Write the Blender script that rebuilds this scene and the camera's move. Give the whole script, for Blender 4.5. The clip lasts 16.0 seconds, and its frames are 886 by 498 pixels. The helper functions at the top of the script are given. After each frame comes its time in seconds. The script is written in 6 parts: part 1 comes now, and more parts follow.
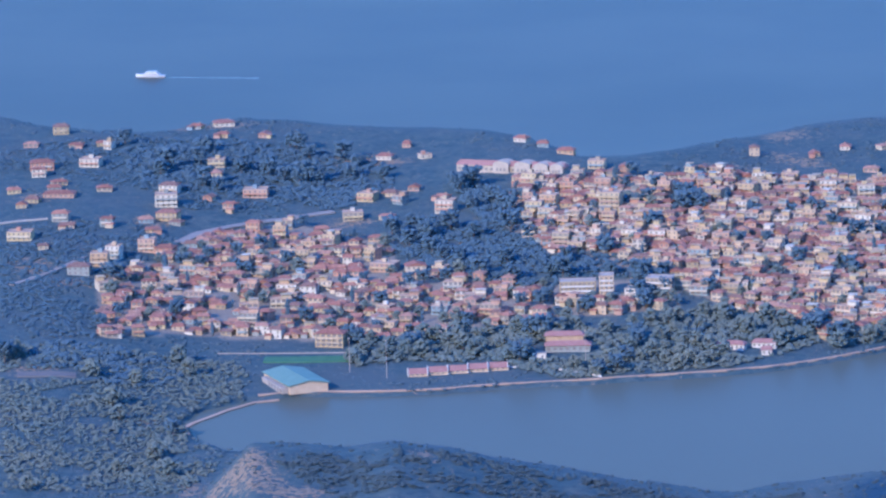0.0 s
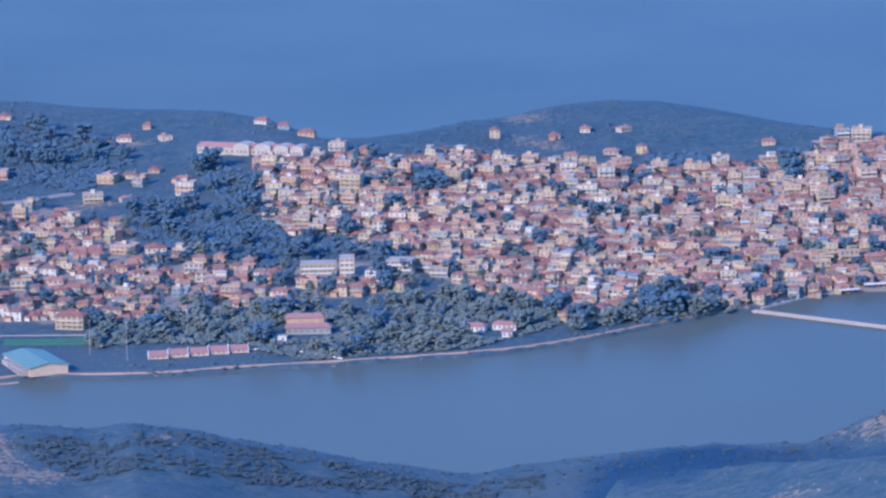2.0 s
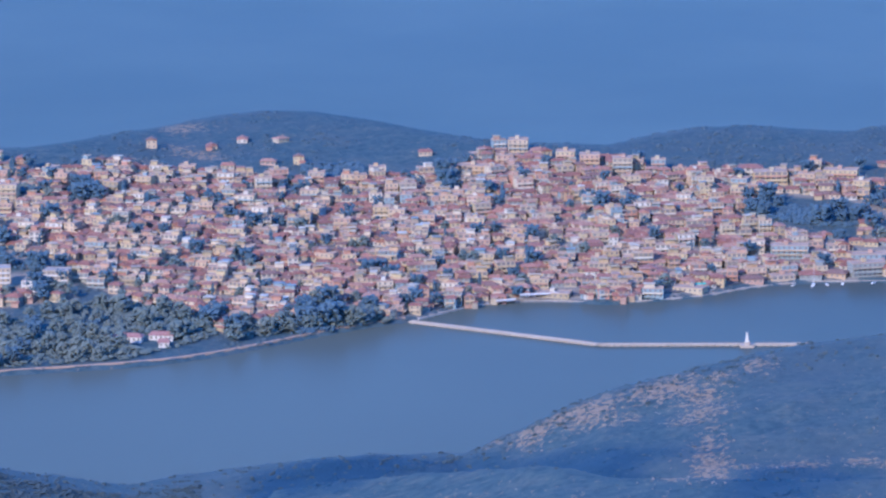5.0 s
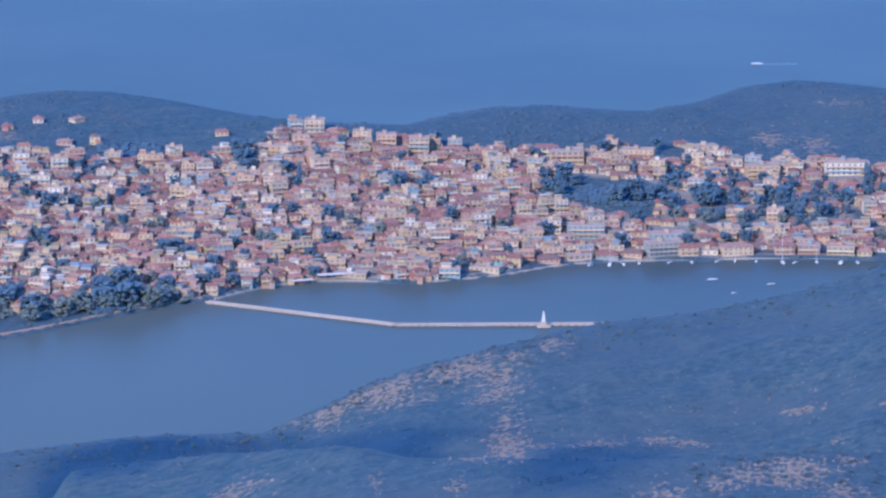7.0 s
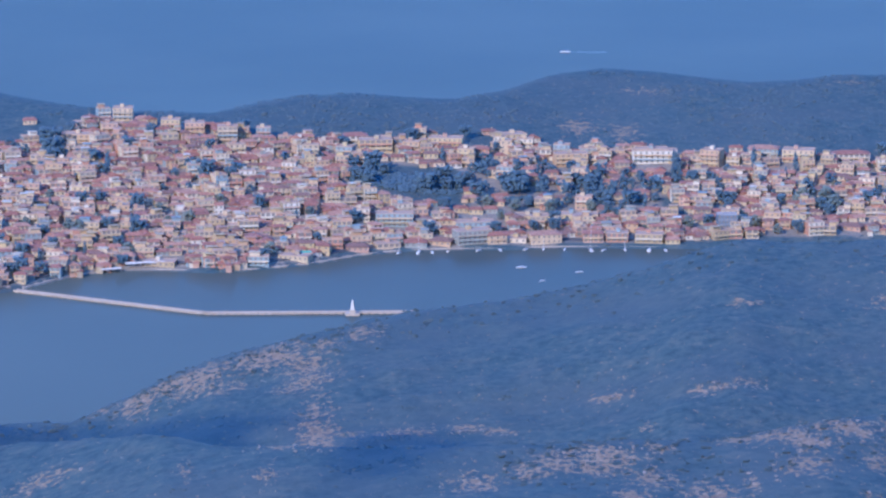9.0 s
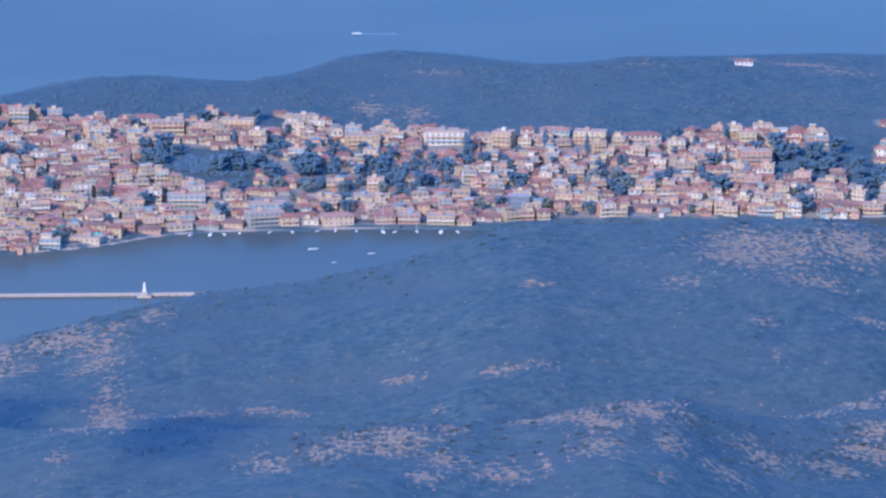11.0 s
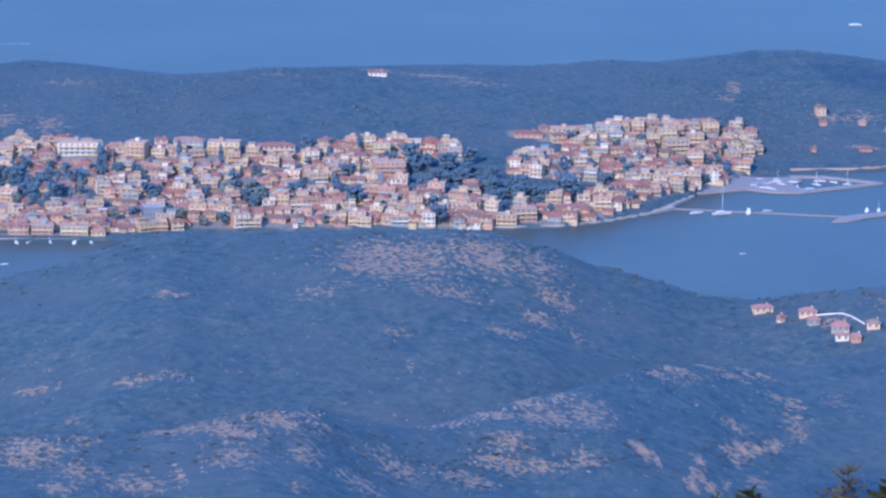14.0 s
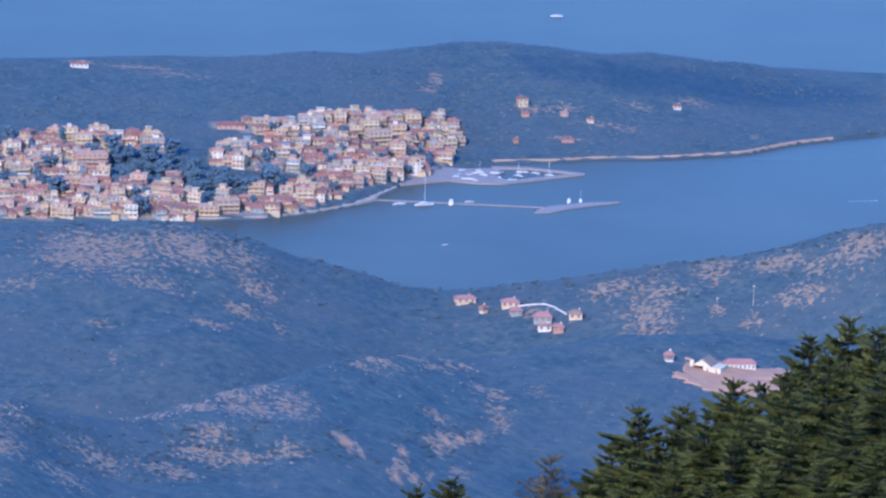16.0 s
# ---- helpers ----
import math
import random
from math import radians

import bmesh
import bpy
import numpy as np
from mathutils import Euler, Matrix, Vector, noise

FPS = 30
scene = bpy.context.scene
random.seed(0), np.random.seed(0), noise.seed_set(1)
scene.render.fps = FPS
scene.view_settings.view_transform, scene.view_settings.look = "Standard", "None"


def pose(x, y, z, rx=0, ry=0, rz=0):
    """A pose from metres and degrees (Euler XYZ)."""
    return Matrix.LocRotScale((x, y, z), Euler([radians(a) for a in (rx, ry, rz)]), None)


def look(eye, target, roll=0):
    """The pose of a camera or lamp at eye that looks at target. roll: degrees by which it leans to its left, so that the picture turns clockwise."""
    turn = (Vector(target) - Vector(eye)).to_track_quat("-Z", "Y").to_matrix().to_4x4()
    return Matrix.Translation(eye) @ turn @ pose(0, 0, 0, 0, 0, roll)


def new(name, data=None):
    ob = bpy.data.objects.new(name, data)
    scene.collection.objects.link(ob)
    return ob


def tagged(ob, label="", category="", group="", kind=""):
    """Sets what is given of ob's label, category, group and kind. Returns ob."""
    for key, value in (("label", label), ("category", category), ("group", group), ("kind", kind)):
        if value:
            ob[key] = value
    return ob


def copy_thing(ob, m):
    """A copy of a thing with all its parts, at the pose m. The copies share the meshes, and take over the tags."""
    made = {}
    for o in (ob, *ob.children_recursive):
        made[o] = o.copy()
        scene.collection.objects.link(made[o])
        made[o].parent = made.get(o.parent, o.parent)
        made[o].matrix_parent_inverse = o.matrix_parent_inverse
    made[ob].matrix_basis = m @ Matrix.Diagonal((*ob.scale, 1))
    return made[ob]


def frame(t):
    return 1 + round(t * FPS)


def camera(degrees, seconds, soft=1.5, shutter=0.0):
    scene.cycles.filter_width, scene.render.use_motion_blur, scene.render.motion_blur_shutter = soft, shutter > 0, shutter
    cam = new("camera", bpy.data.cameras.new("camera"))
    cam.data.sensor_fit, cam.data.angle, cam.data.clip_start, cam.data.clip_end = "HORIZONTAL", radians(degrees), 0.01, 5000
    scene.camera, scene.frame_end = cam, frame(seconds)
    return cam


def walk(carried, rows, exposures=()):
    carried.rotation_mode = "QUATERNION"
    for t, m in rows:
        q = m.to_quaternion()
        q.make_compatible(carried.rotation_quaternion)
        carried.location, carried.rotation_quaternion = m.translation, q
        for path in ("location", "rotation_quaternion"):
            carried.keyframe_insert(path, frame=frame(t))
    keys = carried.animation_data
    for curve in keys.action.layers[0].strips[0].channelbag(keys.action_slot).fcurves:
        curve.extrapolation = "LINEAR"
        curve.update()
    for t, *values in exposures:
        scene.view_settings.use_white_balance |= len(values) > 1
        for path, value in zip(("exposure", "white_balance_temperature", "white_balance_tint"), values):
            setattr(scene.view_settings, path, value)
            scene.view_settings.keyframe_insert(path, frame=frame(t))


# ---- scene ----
cam = camera(9.0, 16.0, soft=2.5)

# bearing, tilt and lean in degrees of a camera that turns on a mountain shoulder
PATH = [
    (0, -9.934, -10.447, -1.70), (0.5, -9.383, -10.471, -1.55), (1, -8.676, -10.559, -1.45),
    (1.5, -7.929, -10.673, -1.29), (2, -7.254, -10.695, -1.20), (2.5, -6.635, -10.669, -1.08),
    (3, -6.043, -10.625, -0.96), (3.5, -5.462, -10.614, -0.86), (4, -4.869, -10.642, -0.78),
    (4.2, -4.624, -10.633, -0.65), (4.62, -4.133, -10.638, -0.55), (5.04, -3.663, -10.640, -0.48),
    (5.46, -3.208, -10.649, -0.43), (5.88, -2.764, -10.676, -0.38), (6.3, -2.325, -10.732, -0.30),
    (6.5, -2.124, -10.759, -0.31), (7, -1.597, -10.855, -0.16), (7.5, -1.089, -10.948, -0.13),
    (8, -0.602, -10.975, -0.03), (8.5, -0.120, -10.983, 0.06), (9, 0.386, -10.975, 0.14),
    (9.2, 0.596, -10.977, 0.15), (9.62, 1.033, -10.995, 0.20), (10.04, 1.482, -11.042, 0.27),
    (10.46, 1.938, -11.098, 0.35), (10.88, 2.398, -11.143, 0.44), (11.3, 2.858, -11.156, 0.54),
    (11.5, 3.072, -11.155, 0.63), (12, 3.621, -11.075, 0.72), (12.5, 4.229, -10.989, 0.85),
    (13, 4.881, -10.928, 0.95), (13.5, 5.571, -10.909, 1.06), (14, 6.338, -10.988, 1.20),
    (14.5, 7.098, -11.063, 1.37), (15, 7.864, -11.105, 1.48), (15.5, 8.636, -11.084, 1.59),
    (16, 9.421, -11.001, 1.68),
]

EYE = Vector((0, 0, 661.2))


def facing(yaw, tilt, lean):
    y, p = radians(yaw), radians(tilt)
    way = Vector((math.sin(y) * math.cos(p), math.cos(y) * math.cos(p), math.sin(p)))
    return look(EYE, EYE + way * 1000, lean)


walk(cam, [(t, facing(y, p, r)) for t, y, p, r in PATH], [(0, 1.12, 3930, 17), (4, 1.11, 3930, 17), (7, 1.07, 3930, 17), (9, 1.05, 3930, 17), (11.5, 1.21, 3930, 17), (16, 1.21, 3930, 17)])

# ---- light: low sun behind the camera, clear sky ----
SUN_UP, SUN_TURN = 27.0, 208.0
world = bpy.data.worlds.new("sky")
scene.world = world
world.use_nodes = True
wn = world.node_tree.nodes
sky = wn.new("ShaderNodeTexSky")
sky.sky_type, sky.sun_disc = "NISHITA", False
sky.sun_elevation, sky.sun_rotation = radians(SUN_UP), radians(SUN_TURN)
sky.altitude, sky.air_density, sky.dust_density, sky.ozone_density = 600, 1.2, 0.5, 3.5
wn["Background"].inputs["Strength"].default_value = 0.15
world.node_tree.links.new(sky.outputs[0], wn["Background"].inputs["Color"])
sun = new("sun", bpy.data.lights.new("sun", "SUN"))
sun.data.energy, sun.data.angle, sun.data.color = 3.2, radians(0.5), (1.0, 0.64, 0.29)
sa, se = radians(SUN_TURN), radians(SUN_UP)
to_sun = Vector((math.sin(sa) * math.cos(se), math.cos(sa) * math.cos(se), math.sin(se)))
sun.matrix_world = look(to_sun * 3000, (0, 0, 0))

# ---- materials ----


def ramp(nt, stops, constant=False):
    node = nt.nodes.new("ShaderNodeValToRGB")
    cr = node.color_ramp
    cr.interpolation = "CONSTANT" if constant else "LINEAR"
    while len(cr.elements) < len(stops):
        cr.elements.new(0.5)
    for e, (pos, col) in zip(cr.elements, stops):
        e.position, e.color = pos, (*col, 1)
    return node


def noise_node(nt, scale, detail=4, rough=0.55):
    n = nt.nodes.new("ShaderNodeTexNoise")
    n.inputs["Scale"].default_value, n.inputs["Detail"].default_value, n.inputs["Roughness"].default_value = scale, detail, rough
    g = nt.nodes.new("ShaderNodeNewGeometry")
    nt.links.new(g.outputs["Position"], n.inputs["Vector"])
    return n


def mix(nt, a, b, fac, kind="MIX"):
    m = nt.nodes.new("ShaderNodeMix")
    m.data_type, m.blend_type = "RGBA", kind
    for sock, v in ((m.inputs[6], a), (m.inputs[7], b), (m.inputs[0], fac)):
        if isinstance(v, bpy.types.NodeSocket):
            nt.links.new(v, sock)
        elif isinstance(v, (int, float)):
            sock.default_value = v
        else:
            sock.default_value = (*v, 1)
    return m.outputs[2]


def base(name, rough=0.8, spec=0.3, metal=0.0):
    m = bpy.data.materials.new(name)
    m.use_nodes = True
    nt = m.node_tree
    p = nt.nodes["Principled BSDF"]
    p.inputs["Roughness"].default_value, p.inputs["Specular IOR Level"].default_value, p.inputs["Metallic"].default_value = rough, spec, metal
    return m, nt, p


def bump(nt, p, height_socket, strength, dist):
    b = nt.nodes.new("ShaderNodeBump")
    b.inputs["Strength"].default_value, b.inputs["Distance"].default_value = strength, dist
    nt.links.new(height_socket, b.inputs["Height"])
    nt.links.new(b.outputs[0], p.inputs["Normal"])


def surface(name, dark, light, coarse=0.3, fine=4.0, rough=0.85, spec=0.3, metal=0.0, relief=0.3):
    """A surface between two colours: broad stains and fine grain, with relief."""
    m, nt, p = base(name, rough, spec, metal)
    a, b = noise_node(nt, coarse, 3), noise_node(nt, fine, 4)
    mid = [0.5 * (u + v) for u, v in zip(dark, light)]
    c1, c2 = ramp(nt, [(0.35, dark), (0.65, light)]), ramp(nt, [(0.3, dark), (0.5, mid), (0.7, light)])
    nt.links.new(a.outputs[0], c1.inputs[0]), nt.links.new(b.outputs[0], c2.inputs[0])
    nt.links.new(mix(nt, c1.outputs[0], c2.outputs[0], 0.5), p.inputs["Base Color"])
    if relief:
        bump(nt, p, b.outputs[0], relief, 0.3 / fine)
    return m


def paint(name, colours, island=False, rough=0.85, grime=0.25, coarse=0.5, relief=0.15):
    """Painted or tiled surface whose colour changes from piece to piece, with rain streaks and grime."""
    m, nt, p = base(name, rough, 0.25)
    if island:
        src = nt.nodes.new("ShaderNodeNewGeometry").outputs["Random Per Island"]
    else:
        src = nt.nodes.new("ShaderNodeObjectInfo").outputs["Random"]
    pal = ramp(nt, [(i / len(colours), c) for i, c in enumerate(colours)], True)
    nt.links.new(src, pal.inputs[0])
    n1, n2 = noise_node(nt, coarse, 4), noise_node(nt, coarse * 9, 3)
    g = ramp(nt, [(0.3, (1 - grime,) * 3), (0.62, (1, 1, 1))])
    nt.links.new(n1.outputs[0], g.inputs[0])
    g2 = ramp(nt, [(0.3, (1 - grime * 0.6,) * 3), (0.6, (1, 1, 1))])
    nt.links.new(n2.outputs[0], g2.inputs[0])
    c = mix(nt, pal.outputs[0], g.outputs[0], 1.0, "MULTIPLY")
    nt.links.new(mix(nt, c, g2.outputs[0], 1.0, "MULTIPLY"), p.inputs["Base Color"])
    bump(nt, p, n2.outputs[0], relief, 0.05)
    return m


def foliage(name, dark, light, scale=0.25, island=True, gloss=0.1, spread=0.15):
    """Leaves: tone changes from clump to clump and with a soft patchiness."""
    m, nt, p = base(name, 0.75, gloss)
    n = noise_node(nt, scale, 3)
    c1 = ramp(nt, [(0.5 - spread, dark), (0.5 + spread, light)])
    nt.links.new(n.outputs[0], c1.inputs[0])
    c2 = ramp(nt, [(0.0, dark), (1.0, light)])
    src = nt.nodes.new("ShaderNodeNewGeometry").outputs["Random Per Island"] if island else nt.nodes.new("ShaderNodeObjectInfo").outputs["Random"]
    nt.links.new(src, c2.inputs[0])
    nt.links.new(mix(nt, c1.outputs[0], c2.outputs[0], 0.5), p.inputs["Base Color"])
    return m


def ground_material():
    """Low scrub and dry grass, bare stony earth where the plan has it, paving in the town."""
    m, nt, p = base("hillside", 0.95, 0.2)
    big, mid, small = noise_node(nt, 0.012, 4), noise_node(nt, 0.07, 5, 0.65), noise_node(nt, 0.6, 4)
    # Scrub greens shifted towards blue imitate haze over the hills.
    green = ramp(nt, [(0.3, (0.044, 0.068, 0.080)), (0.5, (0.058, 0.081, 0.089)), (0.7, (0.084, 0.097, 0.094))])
    nt.links.new(mid.outputs[0], green.inputs[0])
    fleck = noise_node(nt, 0.22, 4, 0.7)
    spots = ramp(nt, [(0.36, (0.62, 0.70, 0.78)), (0.5, (0.98, 1, 1)), (0.62, (1.24, 1.15, 1.04))])
    nt.links.new(fleck.outputs[0], spots.inputs[0])
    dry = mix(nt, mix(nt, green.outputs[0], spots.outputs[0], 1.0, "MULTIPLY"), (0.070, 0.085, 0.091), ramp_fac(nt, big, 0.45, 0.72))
    stone = ramp(nt, [(0.3, (0.135, 0.096, 0.066)), (0.5, (0.21, 0.152, 0.100)), (0.7, (0.31, 0.23, 0.155))])
    nt.links.new(small.outputs[0], stone.inputs[0])
    # broken slabs of bare rock in the scrub, closing to solid patches
    def stretched(sx, sy, detail, rough):
        geo, st, xyz = nt.nodes.new("ShaderNodeNewGeometry"), nt.nodes.new("ShaderNodeCombineXYZ"), nt.nodes.new("ShaderNodeSeparateXYZ")
        nt.links.new(geo.outputs["Position"], xyz.inputs[0])
        x, y = xyz.outputs[0], xyz.outputs[1]
        # axes follow the camera's view rays, so patches don't look slanted
        nt.links.new(calc("MULTIPLY", calc("ARCTAN2", x, y), 2300.0 * sx), st.inputs[0])
        nt.links.new(calc("MULTIPLY", calc("SQRT", calc("ADD", calc("MULTIPLY", x, x), calc("MULTIPLY", y, y)), 0.0), sy), st.inputs[1])
        n = nt.nodes.new("ShaderNodeTexNoise")
        n.inputs["Scale"].default_value, n.inputs["Detail"].default_value, n.inputs["Roughness"].default_value = 1.0, detail, rough
        nt.links.new(st.outputs[0], n.inputs["Vector"])
        return n.outputs[0]

    def calc(op, a, b):
        n = nt.nodes.new("ShaderNodeMath")
        n.operation = op
        for k, v in enumerate((a, b)):
            if isinstance(v, (int, float)):
                n.inputs[k].default_value = v
            else:
                nt.links.new(v, n.inputs[k])
        return n.outputs[0]

    at = nt.nodes.new("ShaderNodeAttribute")
    at.attribute_name = "bare"
    blocks = calc("MULTIPLY", calc("SUBTRACT", stretched(0.30, 0.20, 5, 0.7), 0.5), 1.7)
    grit = calc("MULTIPLY", calc("SUBTRACT", stretched(0.7, 0.5, 3, 0.6), 0.5), 0.45)
    broad = calc("ADD", 0.62, calc("MULTIPLY", stretched(0.035, 0.02, 3, 0.5), 0.76))
    add = calc("ADD", calc("ADD", calc("MULTIPLY", at.outputs["Fac"], broad), blocks), grit)
    edge = ramp(nt, [(0.20, (0, 0, 0)), (0.29, (1, 1, 1))])
    nt.links.new(add, edge.inputs[0])
    soil = ramp(nt, [(0.55, (0, 0, 0)), (0.66, (1, 1, 1))])
    nt.links.new(at.outputs["Fac"], soil.inputs[0])
    earth = mix(nt, stone.outputs[0], (0.36, 0.20, 0.105), soil.outputs[0])
    # bushes stand between the stones
    cells = nt.nodes.new("ShaderNodeTexVoronoi")
    cells.inputs["Scale"].default_value = 0.27
    nt.links.new(nt.nodes.new("ShaderNodeNewGeometry").outputs["Position"], cells.inputs["Vector"])
    open_ground = ramp(nt, [(0.31, (0, 0, 0)), (0.42, (1, 1, 1))])
    nt.links.new(calc("SUBTRACT", cells.outputs["Distance"], calc("MULTIPLY", calc("SUBTRACT", 0.5, fleck.outputs[0]), 0.8)), open_ground.inputs[0])
    shown = calc("MULTIPLY", edge.outputs[0], calc("MAXIMUM", open_ground.outputs[0], soil.outputs[0]))
    hill = mix(nt, dry, earth, shown)
    paved = ramp(nt, [(0.35, (0.18, 0.15, 0.115)), (0.6, (0.29, 0.235, 0.175))])
    nt.links.new(small.outputs[0], paved.inputs[0])
    town = nt.nodes.new("ShaderNodeAttribute")
    town.attribute_name = "paved"
    # Dark blue tone painted in the valley folds as shade; far pine wood too.
    shade_pine_tone = ramp(nt, [(0.35, (0.020, 0.044, 0.076)), (0.65, (0.032, 0.058, 0.090))])
    nt.links.new(mid.outputs[0], shade_pine_tone.inputs[0])
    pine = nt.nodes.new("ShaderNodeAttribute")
    pine.attribute_name = "shade_pine_cover"
    hill = mix(nt, hill, shade_pine_tone.outputs[0], pine.outputs["Fac"])
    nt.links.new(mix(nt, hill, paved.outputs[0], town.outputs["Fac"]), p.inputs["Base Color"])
    tufts = noise_node(nt, 0.33, 4, 0.7)
    bump(nt, p, tufts.outputs[0], 0.28, 1.0)
    return m


def ramp_fac(nt, n, lo, hi):
    r = ramp(nt, [(lo, (0, 0, 0)), (hi, (1, 1, 1))])
    nt.links.new(n.outputs[0], r.inputs[0])
    return r.outputs[0]


def water_material():
    m, nt, p = base("sea_water", 0.22, 0.022)
    p.inputs["IOR"].default_value = 1.33
    big, mid, small = noise_node(nt, 0.004, 3), noise_node(nt, 0.05, 3), noise_node(nt, 0.35, 3)
    c = ramp(nt, [(0.38, (0.065, 0.074, 0.066)), (0.62, (0.076, 0.085, 0.073))])
    nt.links.new(big.outputs[0], c.inputs[0])
    lagoon_grey = nt.nodes.new("ShaderNodeMapRange")
    # calm mirror in the lagoon and the bay, choppy beyond the headland
    geo, sep = nt.nodes.new("ShaderNodeNewGeometry"), nt.nodes.new("ShaderNodeSeparateXYZ")
    nt.links.new(geo.outputs["Position"], sep.inputs[0])
    r = nt.nodes.new("ShaderNodeMapRange")
    for k, v in enumerate((3650.0, 4050.0, 0.27, 0.37)):
        r.inputs[k + 1].default_value = v
    # greyer base colour behind the causeway stands in for reflected pale sky
    for k, v in enumerate((-260.0, 120.0, 0.85, 0.0)):
        lagoon_grey.inputs[k + 1].default_value = v
    nt.links.new(sep.outputs["X"], lagoon_grey.inputs[0])
    sheltered = nt.nodes.new("ShaderNodeMapRange")
    for k, v in enumerate((3350.0, 3650.0, 1.0, 0.0)):
        sheltered.inputs[k + 1].default_value = v
    nt.links.new(sep.outputs["Y"], sheltered.inputs[0])
    grey_share = nt.nodes.new("ShaderNodeMath")
    grey_share.operation = "MULTIPLY"
    nt.links.new(lagoon_grey.outputs[0], grey_share.inputs[0]), nt.links.new(sheltered.outputs[0], grey_share.inputs[1])
    nt.links.new(mix(nt, c.outputs[0], (0.104, 0.110, 0.088), grey_share.outputs[0]), p.inputs["Base Color"])
    nt.links.new(sep.outputs["Y"], r.inputs[0])
    nt.links.new(r.outputs[0], p.inputs["Roughness"])
    g = nt.nodes.new("ShaderNodeMapRange")
    for k, v in enumerate((3650.0, 4050.0, 0.011, 0.027)):
        g.inputs[k + 1].default_value = v
    nt.links.new(sep.outputs["Y"], g.inputs[0])
    nt.links.new(g.outputs[0], p.inputs["Specular IOR Level"])
    bump(nt, p, small.outputs[0], 0.05, 0.5)
    return m


HILLSIDE, WATER = ground_material(), water_material()
WALL_TONES = [(0.465, 0.344, 0.21), (0.536, 0.438, 0.299), (0.473, 0.366, 0.192), (0.42, 0.286, 0.161), (0.446, 0.286, 0.192), (0.339, 0.273, 0.192), (0.438, 0.321, 0.17), (0.276, 0.268, 0.232), (0.428, 0.339, 0.21), (0.536, 0.455, 0.334), (0.402, 0.218, 0.139), (0.349, 0.268, 0.152), (0.483, 0.366, 0.228), (0.384, 0.246, 0.17), (0.554, 0.491, 0.384), (0.25, 0.286, 0.286)]
ROOF_TONES = [(0.287, 0.132, 0.0897), (0.345, 0.172, 0.115), (0.241, 0.115, 0.0805), (0.356, 0.205, 0.14), (0.282, 0.14, 0.103), (0.218, 0.129, 0.0978)]
PLASTER, PLASTER_I = paint("plaster", WALL_TONES), paint("plaster_of_far_houses", WALL_TONES, True)
TILE, TILE_I = paint("roof_tiles", ROOF_TONES, grime=0.35), paint("roof_tiles_of_far_houses", ROOF_TONES, True, grime=0.35)
# Glass colour is lightened to imitate haze over the dark windows.
GLASS = surface("window_glass", (0.13, 0.12, 0.11), (0.23, 0.20, 0.175), 0.6, 3, 0.25, 0.5, relief=0)
CONCRETE = surface("concrete", (0.25, 0.205, 0.165), (0.36, 0.305, 0.25), 0.4, 3)
SCREED = surface("roof_screed", (0.29, 0.20, 0.135), (0.39, 0.285, 0.20), 0.4, 3)
WHITEWASH = surface("whitewash", (0.44, 0.39, 0.32), (0.58, 0.52, 0.44), 0.4, 3)
STONE = surface("pale_stone", (0.28, 0.225, 0.165), (0.40, 0.33, 0.25), 0.3, 2)
ROCK = surface("weathered_rock", (0.17, 0.135, 0.115), (0.30, 0.25, 0.21), 0.3, 2)
ASPHALT = surface("asphalt", (0.05, 0.05, 0.05), (0.11, 0.10, 0.10), 0.2, 2)
EARTH = surface("bare_earth", (0.30, 0.195, 0.12), (0.40, 0.27, 0.175), 0.15, 1.2)
TEAL = surface("teal_metal_roof", (0.125, 0.19, 0.15), (0.175, 0.24, 0.19), 0.2, 2, 0.7, 0.2, 0.0, 0.1)
PAVING = surface("worn_paving", (0.19, 0.16, 0.135), (0.27, 0.23, 0.195), 0.3, 2)
RED_ROOF = surface("red_tiles", (0.24, 0.12, 0.095), (0.31, 0.17, 0.14), 0.3, 3)
OCHRE = surface("ochre_plaster", (0.42, 0.30, 0.18), (0.50, 0.37, 0.24), 0.3, 3)
BARK = surface("bark", (0.06, 0.045, 0.035), (0.13, 0.10, 0.08), 1, 8)
# Greens from LEAF_DARK to SCRUB lean to blue, imitating distance haze.
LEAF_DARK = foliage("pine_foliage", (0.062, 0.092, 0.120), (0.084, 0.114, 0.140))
# Darker foliage standing in for shade in the folds; also the far wood.
SHADE_AND_PINE = foliage("valley_shade_and_pine", (0.024, 0.050, 0.086), (0.030, 0.058, 0.094))
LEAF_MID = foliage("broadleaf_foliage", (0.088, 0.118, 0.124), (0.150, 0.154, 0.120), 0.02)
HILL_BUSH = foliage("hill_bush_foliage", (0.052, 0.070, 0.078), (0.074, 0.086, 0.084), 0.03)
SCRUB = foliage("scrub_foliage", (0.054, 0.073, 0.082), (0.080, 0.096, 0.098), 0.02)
# Paler, bluer version of the scrub colour imitates haze on the far hills.
FAR_HAZE_LEAF = foliage("far_haze_foliage", (0.058, 0.080, 0.094), (0.086, 0.104, 0.112), 0.012)
# Near-black and bright patches in the needle colour imitate hollows and lit tips.
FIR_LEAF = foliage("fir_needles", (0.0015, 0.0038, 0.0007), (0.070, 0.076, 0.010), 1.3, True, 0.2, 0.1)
BOAT_WHITE = surface("white_hull_paint", (0.46, 0.43, 0.39), (0.58, 0.55, 0.50), 1, 4, 0.35, 0.5, relief=0)

